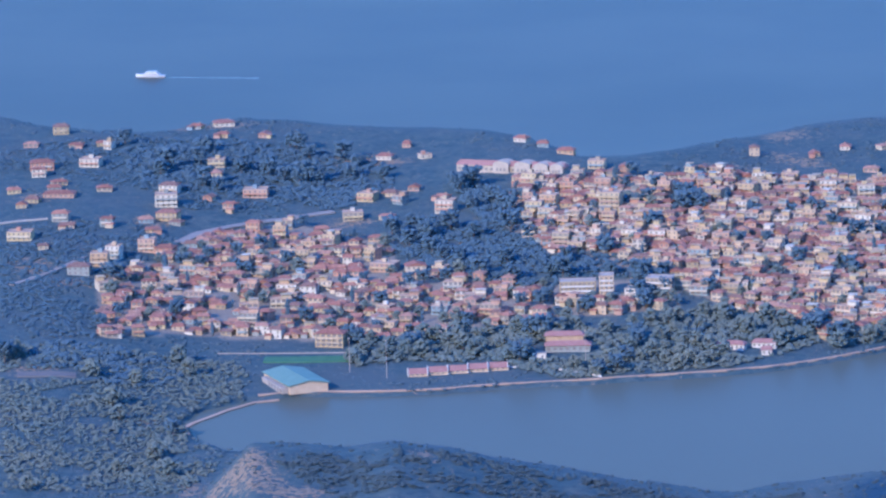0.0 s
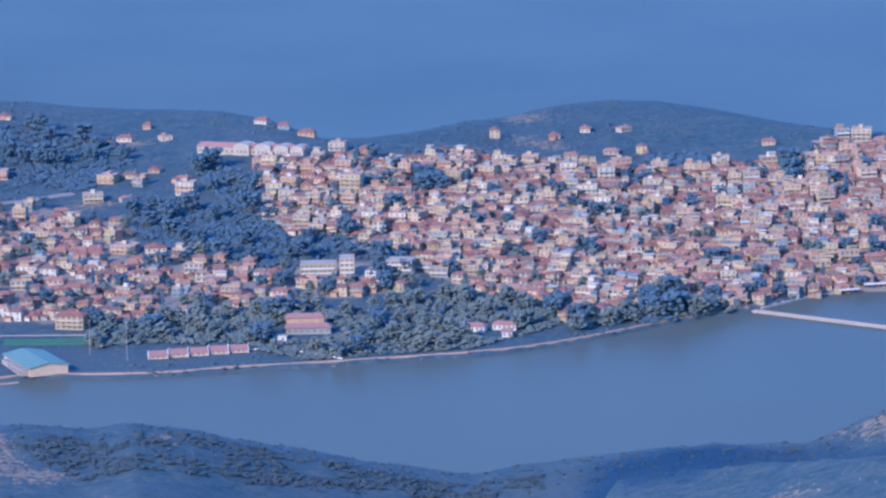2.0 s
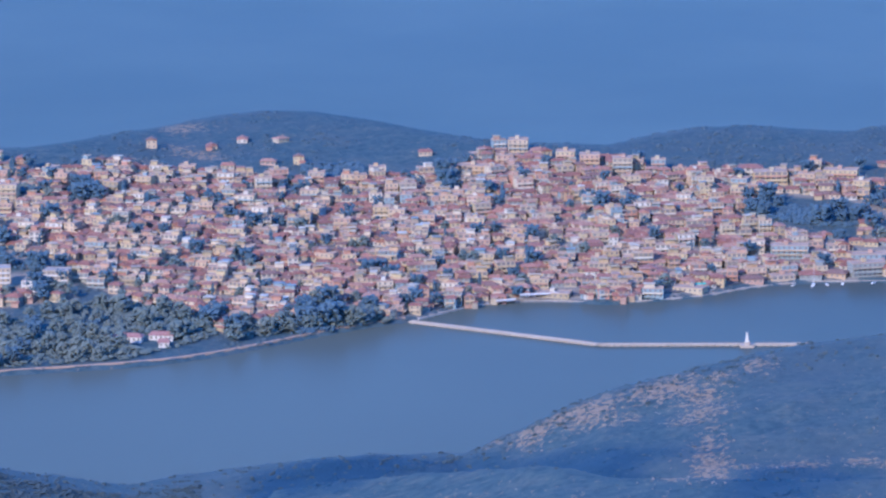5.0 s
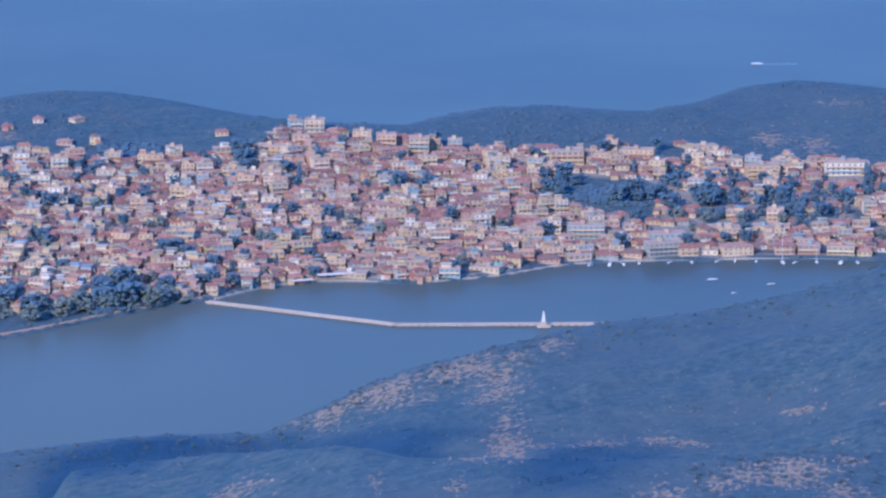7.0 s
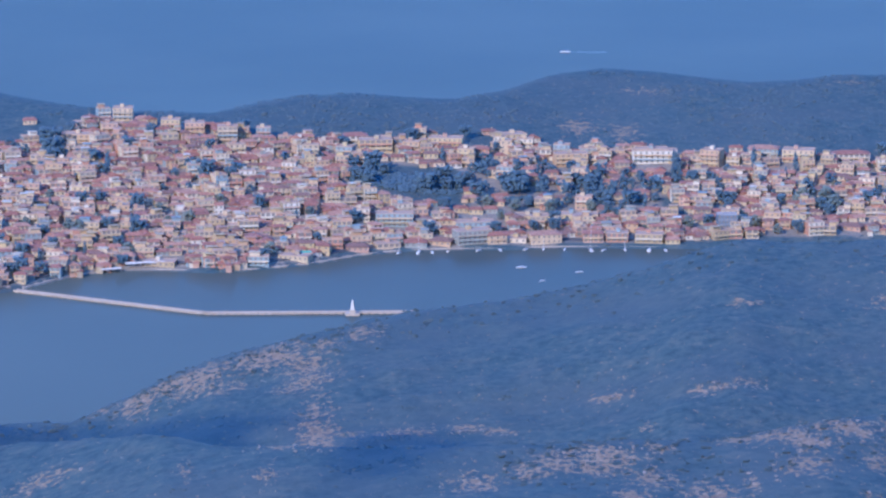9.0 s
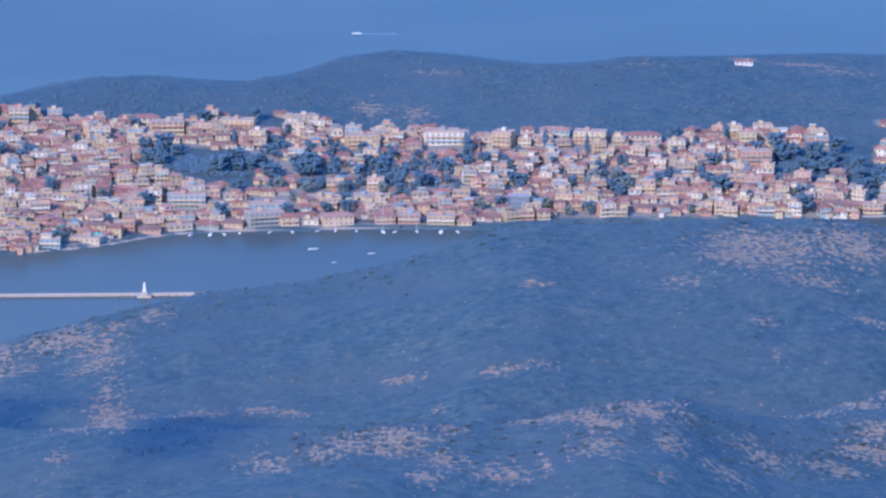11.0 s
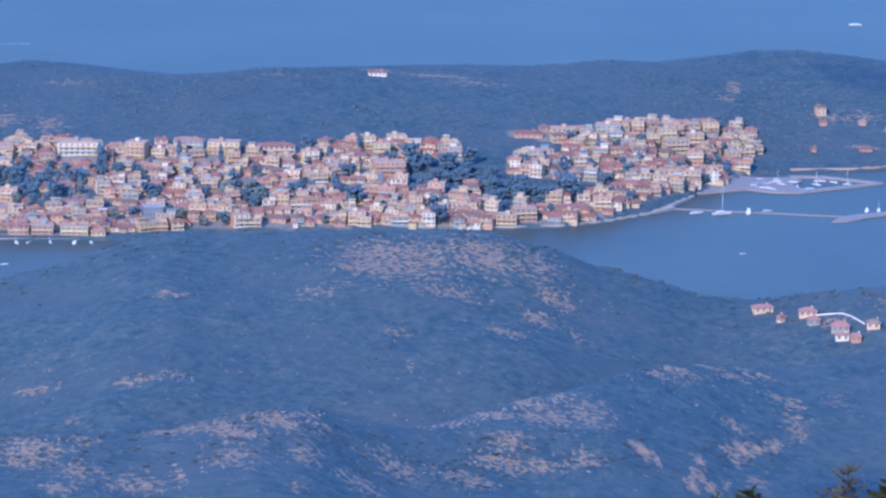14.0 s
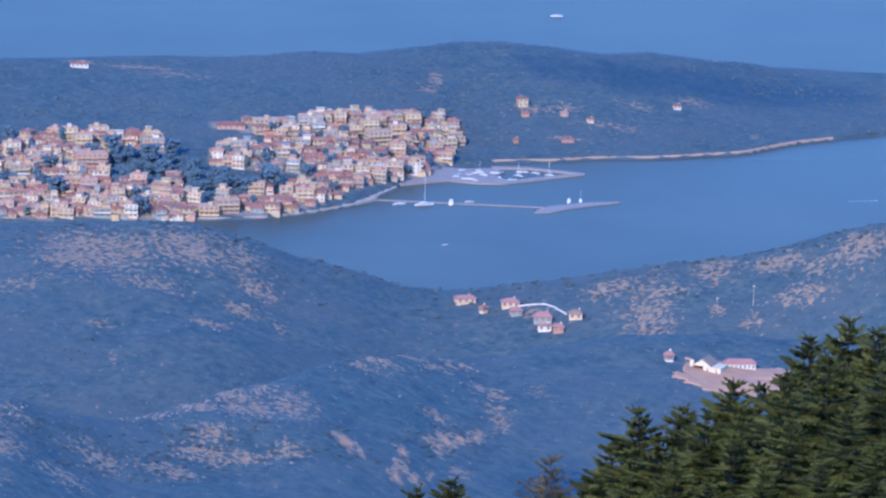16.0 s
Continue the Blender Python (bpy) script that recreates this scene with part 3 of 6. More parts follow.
def ground_sheet():
    bearings = np.concatenate([np.linspace(-180, -16, 40), np.linspace(-15.4, 15.4, 420), np.linspace(16, 180, 40)])
    ranges = np.concatenate([(0.02, 10, 30, 60), np.linspace(90, 1400, 28), np.linspace(1430, 3050, 190), np.linspace(3058, 4010, 120), np.linspace(4030, 4500, 12)])
    a, r = np.meshgrid(np.radians(bearings), ranges, indexing="ij")
    x, y = r * np.sin(a), r * np.cos(a) - 2 * np.exp(-r / 30)
    z = height(x, y)
    n, m = x.shape
    verts = np.stack([x, y, z], -1).reshape(-1, 3)
    i = (np.arange(n - 1)[:, None] * m + np.arange(m - 1)[None, :]).reshape(-1)
    faces = np.stack([i, i + 1, i + m + 1, i + m], -1)
    # the sea bed is left out where it lies well below the water
    fr, fb = np.hypot(*verts[faces[:, 2], :2].T), np.abs(np.degrees(np.arctan2(*verts[faces[:, 2], :2].T)))
    keep = (verts[faces, 2].max(1) > -5.5) & ((fb < 80) | (fr < 1000))
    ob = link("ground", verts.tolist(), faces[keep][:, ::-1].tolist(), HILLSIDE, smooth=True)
    at = ob.data.attributes.new("bare", "FLOAT", "POINT")
    at.data.foreach_set("value", bare(verts[:, 0], verts[:, 1]).astype(np.float32))
    pv = np.zeros(len(verts), np.float32)
    for poly in QUARTERS.values():
        near = np.nonzero((verts[:, 1] > 3000) & (verts[:, 2] > 1.2))[0]
        px, py, hit = verts[near, 0], verts[near, 1], np.zeros(len(near), bool)
        for (xa, ya), (xb, yb) in zip(poly, poly[1:] + poly[:1]):
            if ya != yb:
                hit ^= ((ya > py) != (yb > py)) & (px < (xb - xa) * (py - ya) / (yb - ya) + xa)
        pv[near[hit]] = 0.85
    at = ob.data.attributes.new("paved", "FLOAT", "POINT")
    at.data.foreach_set("value", pv)
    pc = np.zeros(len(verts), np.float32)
    # soft-edged shade colour for the near folds, weaker pine cover far off
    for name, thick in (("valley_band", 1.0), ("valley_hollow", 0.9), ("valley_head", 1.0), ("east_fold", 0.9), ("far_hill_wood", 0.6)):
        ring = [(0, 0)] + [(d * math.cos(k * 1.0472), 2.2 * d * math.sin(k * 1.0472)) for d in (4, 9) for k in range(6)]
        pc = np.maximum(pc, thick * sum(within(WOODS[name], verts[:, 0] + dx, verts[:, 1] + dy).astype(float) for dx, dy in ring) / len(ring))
    at = ob.data.attributes.new("shade_pine_cover", "FLOAT", "POINT")
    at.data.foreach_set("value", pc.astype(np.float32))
    tagged(ob, "scrub-covered hills and low coastal land with bare stony patches", "hillside", kind="structure")
    return ob


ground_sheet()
R_SEA = 60000.0
sea = link("water", [(R_SEA * math.sin(k * math.pi / 16), R_SEA * math.cos(k * math.pi / 16), 0) for k in range(32)], [list(range(31, -1, -1))], WATER)
tagged(sea, "calm blue sea and lagoon with faint ripples", "sea", kind="structure")


# ---- buildings ----


def facade(verts, faces, slots, p0, p1, z0, floors, cols, storey=3.0, depth=0.25, win=(1.3, 1.5), sill=0.9):
    """One wall from p0 to p1 (seen from outside, left to right) with recessed windows."""
    (x0, y0), (x1, y1) = p0, p1
    length = math.hypot(x1 - x0, y1 - y0)
    dx, dy = (x1 - x0) / length, (y1 - y0) / length
    nx, ny = -dy, dx  # inwards
    us = [0.0]
    for c in range(cols):
        mid = length * (c + 0.5) / cols
        us += [mid - win[0] / 2, mid + win[0] / 2]
    us.append(length)
    vs = [0.0]
    for f in range(floors):
        vs += [f * storey + sill, f * storey + sill + win[1]]
    vs.append(floors * storey)

    def at(u, v, d=0.0):
        verts.append((x0 + dx * u + nx * d, y0 + dy * u + ny * d, z0 + v))
        return len(verts) - 1

    grid = [[at(u, v) for v in vs] for u in us]
    for i in range(len(us) - 1):
        for j in range(len(vs) - 1):
            a, b, c, d = grid[i][j], grid[i + 1][j], grid[i + 1][j + 1], grid[i][j + 1]
            if i % 2 == 1 and j % 2 == 1:
                e, f, g, h = (at(us[i + k], vs[j + l], depth) for k, l in ((0, 0), (1, 0), (1, 1), (0, 1)))
                faces += [(a, b, f, e), (b, c, g, f), (c, d, h, g), (d, a, e, h), (e, f, g, h)]
                slots += [0, 0, 0, 0, 1]
            else:
                faces.append((a, b, c, d))
                slots.append(0)


def quad_box(x0, y0, z0, x1, y1, z1):
    v = [(x0, y0, z0), (x1, y0, z0), (x1, y1, z0), (x0, y1, z0), (x0, y0, z1), (x1, y0, z1), (x1, y1, z1), (x0, y1, z1)]
    f = [(0, 3, 2, 1), (4, 5, 6, 7), (0, 1, 5, 4), (1, 2, 6, 5), (2, 3, 7, 6), (3, 0, 4, 7)]
    return v, f


def joined(*pieces):
    verts, faces = [], []
    for v, f in pieces:
        k = len(verts)
        verts += v
        faces += [tuple(i + k for i in q) for q in f]
    return verts, faces


def walls(w, d, floors, cols, side_cols, storey=3.0, win=(1.3, 1.5), below=4.0):
    """Shell of a house, front towards -y, with a plinth that goes down into the slope."""
    verts, faces, slots = [], [], []
    x, y = w / 2, d / 2
    h = floors * storey
    facade(verts, faces, slots, (-x, -y), (x, -y), 0, floors, cols, storey, win=win)
    facade(verts, faces, slots, (x, -y), (x, y), 0, floors, side_cols, storey, win=win)
    facade(verts, faces, slots, (-x, y), (-x, -y), 0, floors, side_cols, storey, win=win)
    k = len(verts)
    verts += [(x, y, 0), (-x, y, 0), (-x, y, h), (x, y, h)]
    faces.append((k, k + 1, k + 2, k + 3))
    slots.append(0)
    k = len(verts)
    verts += [(-x, -y, h), (x, -y, h), (x, y, h), (-x, y, h), (-x, -y, -below), (x, -y, -below), (x, y, -below), (-x, y, -below), (-x, -y, 0), (x, -y, 0), (x, y, 0), (-x, y, 0)]
    faces += [(k, k + 1, k + 2, k + 3)] + [(k + 4 + i, k + 4 + (i + 1) % 4, k + 8 + (i + 1) % 4, k + 8 + i) for i in range(4)]
    slots += [0] * 5
    return verts, faces, slots


def hip_roof(w, d, z, rise, over=0.5, ridge=0.45):
    """Tiled roof with eaves; ridge is the ridge's share of the width (1: gables at the sides)."""
    x, y, rx = w / 2 + over, d / 2 + over, (w / 2 + over) * ridge
    t = 0.22
    v = [(-x, -y, z), (x, -y, z), (x, y, z), (-x, y, z), (-x, -y, z + t), (x, -y, z + t), (x, y, z + t), (-x, y, z + t), (-rx, 0, z + t + rise), (rx, 0, z + t + rise)]
    f = [(3, 2, 1, 0), (0, 1, 5, 4), (1, 2, 6, 5), (2, 3, 7, 6), (3, 0, 4, 7), (4, 5, 9, 8), (6, 7, 8, 9), (5, 6, 9), (7, 4, 8)]
    return v, f


def front_gable(w, d, z, rise, over=0.45):
    """Roof whose gable looks to the front, with its pediment."""
    x, y, t = w / 2 + over, d / 2 + over, 0.2
    v = [(-x, -y, z), (x, -y, z), (x, y, z), (-x, y, z), (0, -y, z + rise), (0, y, z + rise), (-x, -y, z + t), (x, -y, z + t), (x, y, z + t), (-x, y, z + t), (0, -y, z + rise + t), (0, y, z + rise + t)]
    f = [(0, 3, 2, 1), (6, 10, 11, 9), (10, 7, 8, 11), (0, 1, 4), (2, 3, 5), (0, 4, 10, 6), (4, 1, 7, 10), (3, 9, 11, 5), (2, 5, 11, 8), (0, 6, 9, 3), (1, 2, 8, 7)]
    return v, f


def balcony_slab(w, z, y, out=1.3):
    """Balcony: slab, parapet in front and at both ends."""
    x = w / 2
    return joined(quad_box(-x, y - out, z - 0.18, x, y, z), quad_box(-x, y - out, z, x, y - out + 0.12, z + 0.85), quad_box(-x, y - out + 0.12, z, -x + 0.12, y, z + 0.85), quad_box(x - 0.12, y - out + 0.12, z, x, y, z + 0.85))


def flat_top(w, d, z):
    """Flat roof with a parapet all round."""
    x, y, t = w / 2 + 0.12, d / 2 + 0.12, 0.25
    return joined(quad_box(-x, -y, z, x, y, z + 0.12), quad_box(-x, -y, z + 0.12, x, -y + t, z + 0.5), quad_box(-x, y - t, z + 0.12, x, y, z + 0.5), quad_box(-x, -y + t, z + 0.12, -x + t, y - t, z + 0.5), quad_box(x - t, -y + t, z + 0.12, x, y - t, z + 0.5))


def house_spec(rng, kind):
    """Sizes of one house; kind: low, villa, block or gabled."""
    return dict(house_size(rng, kind), wing=rng.uniform(-1, 1))


def house_size(rng, kind):
    if kind == "low":
        return dict(w=rng.uniform(6.2, 10.5), d=rng.uniform(6, 7.2), floors=rng.choice((1, 1, 1, 2)), roof="hip", rise=rng.uniform(1.0, 1.6), ridge=rng.choice((0.3, 0.45, 0.6, 1.0)), balconies=rng.random() < 0.5)
    if kind == "gabled":
        return dict(w=rng.uniform(5.4, 7.8), d=rng.uniform(6, 7), floors=rng.choice((1, 1, 2)), roof="gable", rise=rng.uniform(1.3, 1.9), ridge=1, balconies=rng.random() < 0.6)
    if kind == "villa":
        return dict(w=rng.uniform(6.8, 10), d=rng.uniform(6.5, 7.5), floors=rng.choice((1, 2, 2, 2)), roof="hip", rise=rng.uniform(1.1, 1.6), ridge=rng.choice((0.2, 0.4, 0.6)), balconies=True)
    return dict(w=rng.uniform(7.5, 13), d=rng.uniform(6.5, 8), floors=rng.choice((2, 2, 2, 2, 3)), roof="flat", rise=0, ridge=0, balconies=True)


def house_parts(s):
    """Meshes of a house as (name, verts, faces, slots, kind of surface)."""
    w, d, n = s["w"], s["d"], s["floors"]
    block = s["roof"] == "flat"
    q = s["wing"] if "wing" in s else 0.3
    cols, side = max(2, round(w / 3.4)), max(2, round(d / 3.6))
    # flats open on their balconies through wide glazing
    v, f, sl = walls(w, d, n, cols, side, 2.8, (w / cols * 0.72, 2.0) if (block or s["balconies"]) and q > 0.15 else (1.25, 1.45))
    out = [("wall", v, f, sl, "wall")]
    h = n * 2.8
    if s["roof"] == "hip":
        out.append(("roof", *hip_roof(w, d, h, s["rise"], 0.55, s["ridge"]), None, "tile"))
        out.append(("chimney", *quad_box(w * 0.2, 0.4, h + 0.2, w * 0.2 + 0.6, 1.0, h + s["rise"] + 0.7), None, "wall"))
    elif s["roof"] == "gable":
        out.append(("roof", *front_gable(w, d, h, s["rise"]), None, "tile"))
    else:
        out.append(("roof", *flat_top(w, d, h), None, "concrete"))
        x = w * 0.28 * q
        if abs(q) > 0.45:
            # set-back top floor under its own thin roof
            out.append(("penthouse", *joined(quad_box(x - w * 0.24, -d * 0.1, h + 0.12, x + w * 0.24, d * 0.42, h + 2.5), quad_box(x - w * 0.27, -d * 0.28, h + 2.5, x + w * 0.27, d * 0.46, h + 2.68)), None, "wall"))
        else:
            out.append(("stair_head", *joined(quad_box(x - 1.3, 0.5, h + 0.12, x + 1.3, d * 0.35, h + 2.0), quad_box(x - 1.45, 0.35, h + 2.0, x + 1.45, d * 0.35 + 0.15, h + 2.15)), None, "wall"))
    # lower wing in front under a lean-to roof
    if not block and abs(q) > 0.5:
        ww, h1 = w * (0.3 + 0.3 * abs(q)), 2.5
        x0 = -w / 2 - 1.0 if q < 0 else w / 2 + 1.0 - ww
        y0, y1 = -d / 2 - 2.0 - abs(q), -d / 2 - 0.02
        v, f = quad_box(x0, y0, -4, x0 + ww, y1, h1)
        v2 = [(x0 - 0.3, y0 - 0.4, h1), (x0 + ww + 0.3, y0 - 0.4, h1), (x0 + ww + 0.3, y1, h1), (x0 - 0.3, y1, h1), (x0 - 0.3, y0 - 0.4, h1 + 0.15), (x0 + ww + 0.3, y0 - 0.4, h1 + 0.15), (x0 + ww + 0.3, y1, h1 + 0.9), (x0 - 0.3, y1, h1 + 0.9)]
        f2 = [(0, 3, 2, 1), (4, 5, 6, 7), (0, 1, 5, 4), (1, 2, 6, 5), (2, 3, 7, 6), (3, 0, 4, 7)]
        v3, f3 = joined((v, f), (v2, f2))
        out.append(("wing", v3, f3, [0] * 6 + [2] * 6, "wing"))
    if s["balconies"]:
        for k in range(1, n):
            out.append(("balcony", *balcony_slab(w * (0.97 if block else 0.8), 2.8 * k, -d / 2, 1.7 if block else 1.3), None, "rail"))
    return out


SURF = {"rail": [PLASTER], "wing": [PLASTER, GLASS, TILE], "wall": [PLASTER, GLASS], "tile": [TILE], "concrete": [SCREED]}


def build_house(s, name, at):
    parts = house_parts(s)
    nm, v, f, sl, k = parts[0]
    ob = link(name, v, f, SURF[k], slots=sl)
    ob.matrix_world = at
    for nm, v, f, sl, k in parts[1:]:
        link(nm, v, f, SURF[k] if sl else SURF[k][:1], ob, slots=sl)
    return ob


LABELS = {
    "low": ("house", "small plastered house with a red tiled hip roof", "house", "town houses"),
    "gabled": ("gabled_house", "plastered house with a red tiled front gable", "house", "gabled town houses"),
    "villa": ("villa", "pale plastered villa with balconies and tiled roof", "house", "villas"),
    "block": ("apartment_building", "plastered apartment building with flat roof and long balconies", "apartment building", "apartment buildings"),
}
rng = random.Random(7)
PROTOS = {k: [] for k in LABELS}


def put_house(kind, x, y, turn, sink=0.4):
    z = ground_z(x, y) - sink
    m = pose(x, y, z, 0, 0, turn)
    pool = PROTOS[kind]
    if len(pool) < 9:
        nm, label, cat, grp = LABELS[kind]
        ob = build_house(house_spec(rng, kind), nm, m)
        tagged(ob, label, cat, grp)
        pool.append(ob)
    else:
        ob = copy_thing(rng.choice(pool), m)
    return ob


# landmarks keep their ground free: x, y, radius
FREE = [(-782, 3060, 14), (-758, 3066, 14), (-610, 3622, 16), (-585, 3618, 16), (-560, 3610, 16), (-625, 3083, 34), (-556, 3128, 22), (-530, 3133, 22), (-487, 3185, 22), (-487, 3318, 28), (-382, 3195, 20)]
WEST_HOUSES = [
    ("villa", -923, 3747, 10.8, 2), ("villa", -906, 3619, 15.7, 2), ("block", -875, 3630, 13.4, 2), ("low", -873, 3531, 20.4, 1), ("low", -887, 3516, 9.1, 1),
    ("block", -868, 3403, 15.5, 2), ("villa", -855, 3460, 10.7, 2), ("villa", -805, 3558, 12.4, 2), ("block", -799, 3518, 14.4, 3), ("villa", -789, 3479, 13.6, 2),
    ("low", -801, 3468, 8.9, 1), ("block", -748, 3560, 16.0, 2), ("low", -788, 3612, 13.3, 1), ("block", -791, 3642, 11.2, 2), ("block", -876, 3692, 5.7, 2),
    ("block", -798, 3364, 9.0, 3), ("block", -802, 3341, 11.0, 3), ("block", -783, 3391, 10.5, 3), ("villa", -770, 3385, 11.8, 2), ("low", -809, 3314, 13.7, 2),
    ("low", -664, 3310, 10.1, 2), ("gabled", -607, 3360, 12.3, 2), ("block", -627, 3365, 15.8, 2), ("villa", -627, 3185, 16.9, 3),
]
RIDGE_HOUSES = [
    ("villa", -681, 3670, 10.4, 1), ("block", -654, 3671, 8.2, 1), ("low", -673, 3710, 5.3, 1), ("block", -503, 3493, 13.4, 5), ("block", -613, 3512, 12.1, 3),
    ("block", -671, 3549, 11.6, 2), ("villa", -658, 3561, 10.1, 1), ("block", -672, 3499, 12.8, 2), ("villa", -593, 3704, 9.0, 1), ("villa", -576, 3687, 7.5, 1),
    ("villa", -557, 3665, 11.1, 1), ("block", -529, 3614, 11.0, 2), ("low", -815, 3779, 13.9, 1),
]
TOP_BLOCKS = [
    ("block", -187, 3666, 13.2, 3), ("villa", -174, 3658, 8.8, 1), ("block", -154, 3630, 12.3, 3), ("block", -138, 3621, 13.0, 3), ("block", -116, 3604, 13.0, 4),
    ("block", -93, 3621, 9.4, 3), ("block", -79, 3623, 8.7, 1), ("block", -212, 3612, 21.7, 2), ("villa", -33, 3623, 15.2, 2), ("block", -20, 3606, 21.7, 3),
    ("block", 26, 3623, 22.5, 2), ("block", 71, 3642, 14.6, 2), ("block", -39, 3597, 10.8, 2), ("block", 162, 3605, 28.9, 3), ("block", 107, 3600, 21.7, 3),
]
NORTH_BLOCKS = [
    ("block", 160, 3609, 21.0, 3), ("block", 175, 3604, 8.7, 2), ("block", 199, 3595, 13.0, 4), ("block", 213, 3599, 8.7, 2), ("villa", 234, 3617, 19.6, 2),
    ("block", 256, 3604, 21.0, 3), ("villa", 290, 3610, 24.0, 2), ("block", 295, 3591, 10.8, 2), ("block", 321, 3613, 9.5, 2), ("block", 352, 3630, 10.2, 3),
    ("block", 373, 3645, 11.7, 2), ("block", 360, 3562, 20.1, 4), ("block", 360, 3616, 10.9, 3), ("block", 410, 3620, 4.8, 3), ("villa", 463, 3664, 18.6, 1),
    ("block", 487, 3668, 16.0, 2), ("block", 539, 3686, 8.1, 3), ("block", 591, 3702, 10.8, 3), ("block", 614, 3696, 10.8, 3), ("block", 560, 3649, 16.0, 3),
    ("block", 518, 3673, 16.1, 3),
]
QUAY_BLOCKS = [
    ("block", -7, 3450, 23.6, 3), ("gabled", 11, 3455, 15.3, 1), ("block", 41, 3413, 22.6, 3), ("villa", 56, 3413, 11.7, 2), ("block", 69, 3417, 11.7, 1),
    ("low", 86, 3416, 19.2, 2), ("villa", 116, 3419, 12.4, 2), ("block", 131, 3420, 13.7, 2), ("block", 151, 3417, 17.2, 2), ("low", 165, 3415, 8.9, 1),
    ("low", 22, 3409, 13.7, 1), ("villa", 6, 3405, 13.7, 1), ("block", -12, 3400, 15.0, 1), ("villa", -30, 3390, 13.6, 1), ("block", -67, 3360, 18.9, 1),
    ("block", -149, 3342, 20.2, 1), ("block", 79, 3473, 23.0, 1), ("block", 107, 3478, 27.9, 1), ("block", 43, 3455, 24.3, 1), ("low", 279, 3455, 15.3, 1),
    ("block", 436, 3461, 14.0, 3), ("block", 424, 3455, 12.6, 2), ("villa", 422, 3465, 21.0, 1), ("low", 471, 3489, 21.2, 1),
]
FOR_MARKS = WEST_HOUSES + RIDGE_HOUSES + TOP_BLOCKS + NORTH_BLOCKS + QUAY_BLOCKS
FREE += [(-766, 3437, 9), (-753, 3467, 9), (-733, 3489, 9), (-714, 3506, 9), (-697, 3520, 9)]
FREE += [(x, y + 3, 5 + w * 0.5) for kind, x, y, w, n in FOR_MARKS]
COUNT = {k: 0 for k in LABELS}
REST = []


def free_spot(x, y):
    return all(math.hypot(x - fx, y - fy) > fr for fx, fy, fr in FREE)


def in_any(plan, x, y, pad=0):
    return any(inside(p, x, y) for p in plan.values())


def settle(plan, gap_x, gap_y, keep, kinds, seed):
    """Rows of houses along slightly bent streets over the given quarters."""
    pick = random.Random(seed)
    for name, poly in plan.items():
        xs, ys = [p[0] for p in poly], [p[1] for p in poly]
        y, row = min(ys), 0
        while y < max(ys):
            x = min(xs) + pick.uniform(0, gap_x)
            while x < max(xs):
                px = x + pick.uniform(-0.2, 0.2) * gap_x
                py = y + pick.uniform(-0.28, 0.28) * gap_y + 6 * math.sin(x / 70 + row)
                x += gap_x * pick.uniform(0.85, 1.25)
                if not inside(poly, px, py) or in_any(GROVES, px, py) or pick.random() > keep or not free_spot(px, py) or ground_z(px, py) < 1.0:
                    continue
                kind = pick.choices(list(kinds), list(kinds.values()))[0]
                turn = pick.gauss(0, 10) + 12 * math.sin(px / 160 + py / 240) + (90 if pick.random() < 0.1 else 0)
                REST.append((kind, px, py, turn))
            y += gap_y * pick.uniform(0.9, 1.1)
            row += 1


TOWN_TREES = []
tpick = random.Random(17)
for name, poly in QUARTERS.items():
    xs, ys = [p[0] for p in poly], [p[1] for p in poly]
    for _ in range({"old_town": 520, "lower_quarter": 230}.get(name, 120)):
        x, y = tpick.uniform(min(xs), max(xs)), tpick.uniform(min(ys), max(ys))
        if inside(poly, x, y) and free_spot(x, y) and ground_z(x, y) > 1.2:
            size = tpick.uniform(0.55, 1.1)
            TOWN_TREES.append((x, y, size))
            FREE.append((x, y, 3.5 + 3 * size))
settle({k: v for k, v in QUARTERS.items() if k not in ("lower_quarter", "mid_slope")}, 8.7, 7.3, 0.97, {"low": 4, "gabled": 2.0, "villa": 2.6, "block": 3.2}, 11)
settle({"lower_quarter": QUARTERS["lower_quarter"]}, 9.6, 8.6, 0.74, {"low": 5, "gabled": 2.2, "villa": 1.6, "block": 1.0}, 13)
settle({"mid_slope": QUARTERS["mid_slope"]}, 12, 10.5, 0.74, {"low": 4, "gabled": 2, "villa": 2, "block": 2}, 14)
settle({k: v for k, v in SUBURBS.items() if k not in ("behind_town", "hill_back")}, 24, 25, 0.40, {"low": 4, "gabled": 2, "villa": 2, "block": 0.4}, 12)
settle({k: SUBURBS[k] for k in ("behind_town", "hill_back")}, 26, 24, 0.3, {"low": 4, "gabled": 1}, 15)
for kind, x, y, w, n in FOR_MARKS:
    spec = dict(w=w, d=min(11, max(7, w * 0.8)), floors=n, roof={"block": "flat", "gabled": "gable"}.get(kind, "hip"), rise=1.8, ridge=0.45, balconies=kind in ("block", "villa") and n > 1, wing=rng.uniform(-0.4, 0.3))
    nm, label, cat, grp = LABELS[kind]
    mark = build_house(spec, nm, pose(x, y + spec["d"] / 2, ground_z(x, y) - 0.2, 0, 0, rng.gauss(0, 10)))
    tagged(mark, label, cat, grp)
    COUNT[kind] += 1
REST.sort(key=lambda q: math.hypot(q[1], q[2]))
LIMIT = {"low": 270, "gabled": 280, "villa": 280, "block": 285}
far_v, far_f, far_s = [], [], []
FAR_POOL = {}
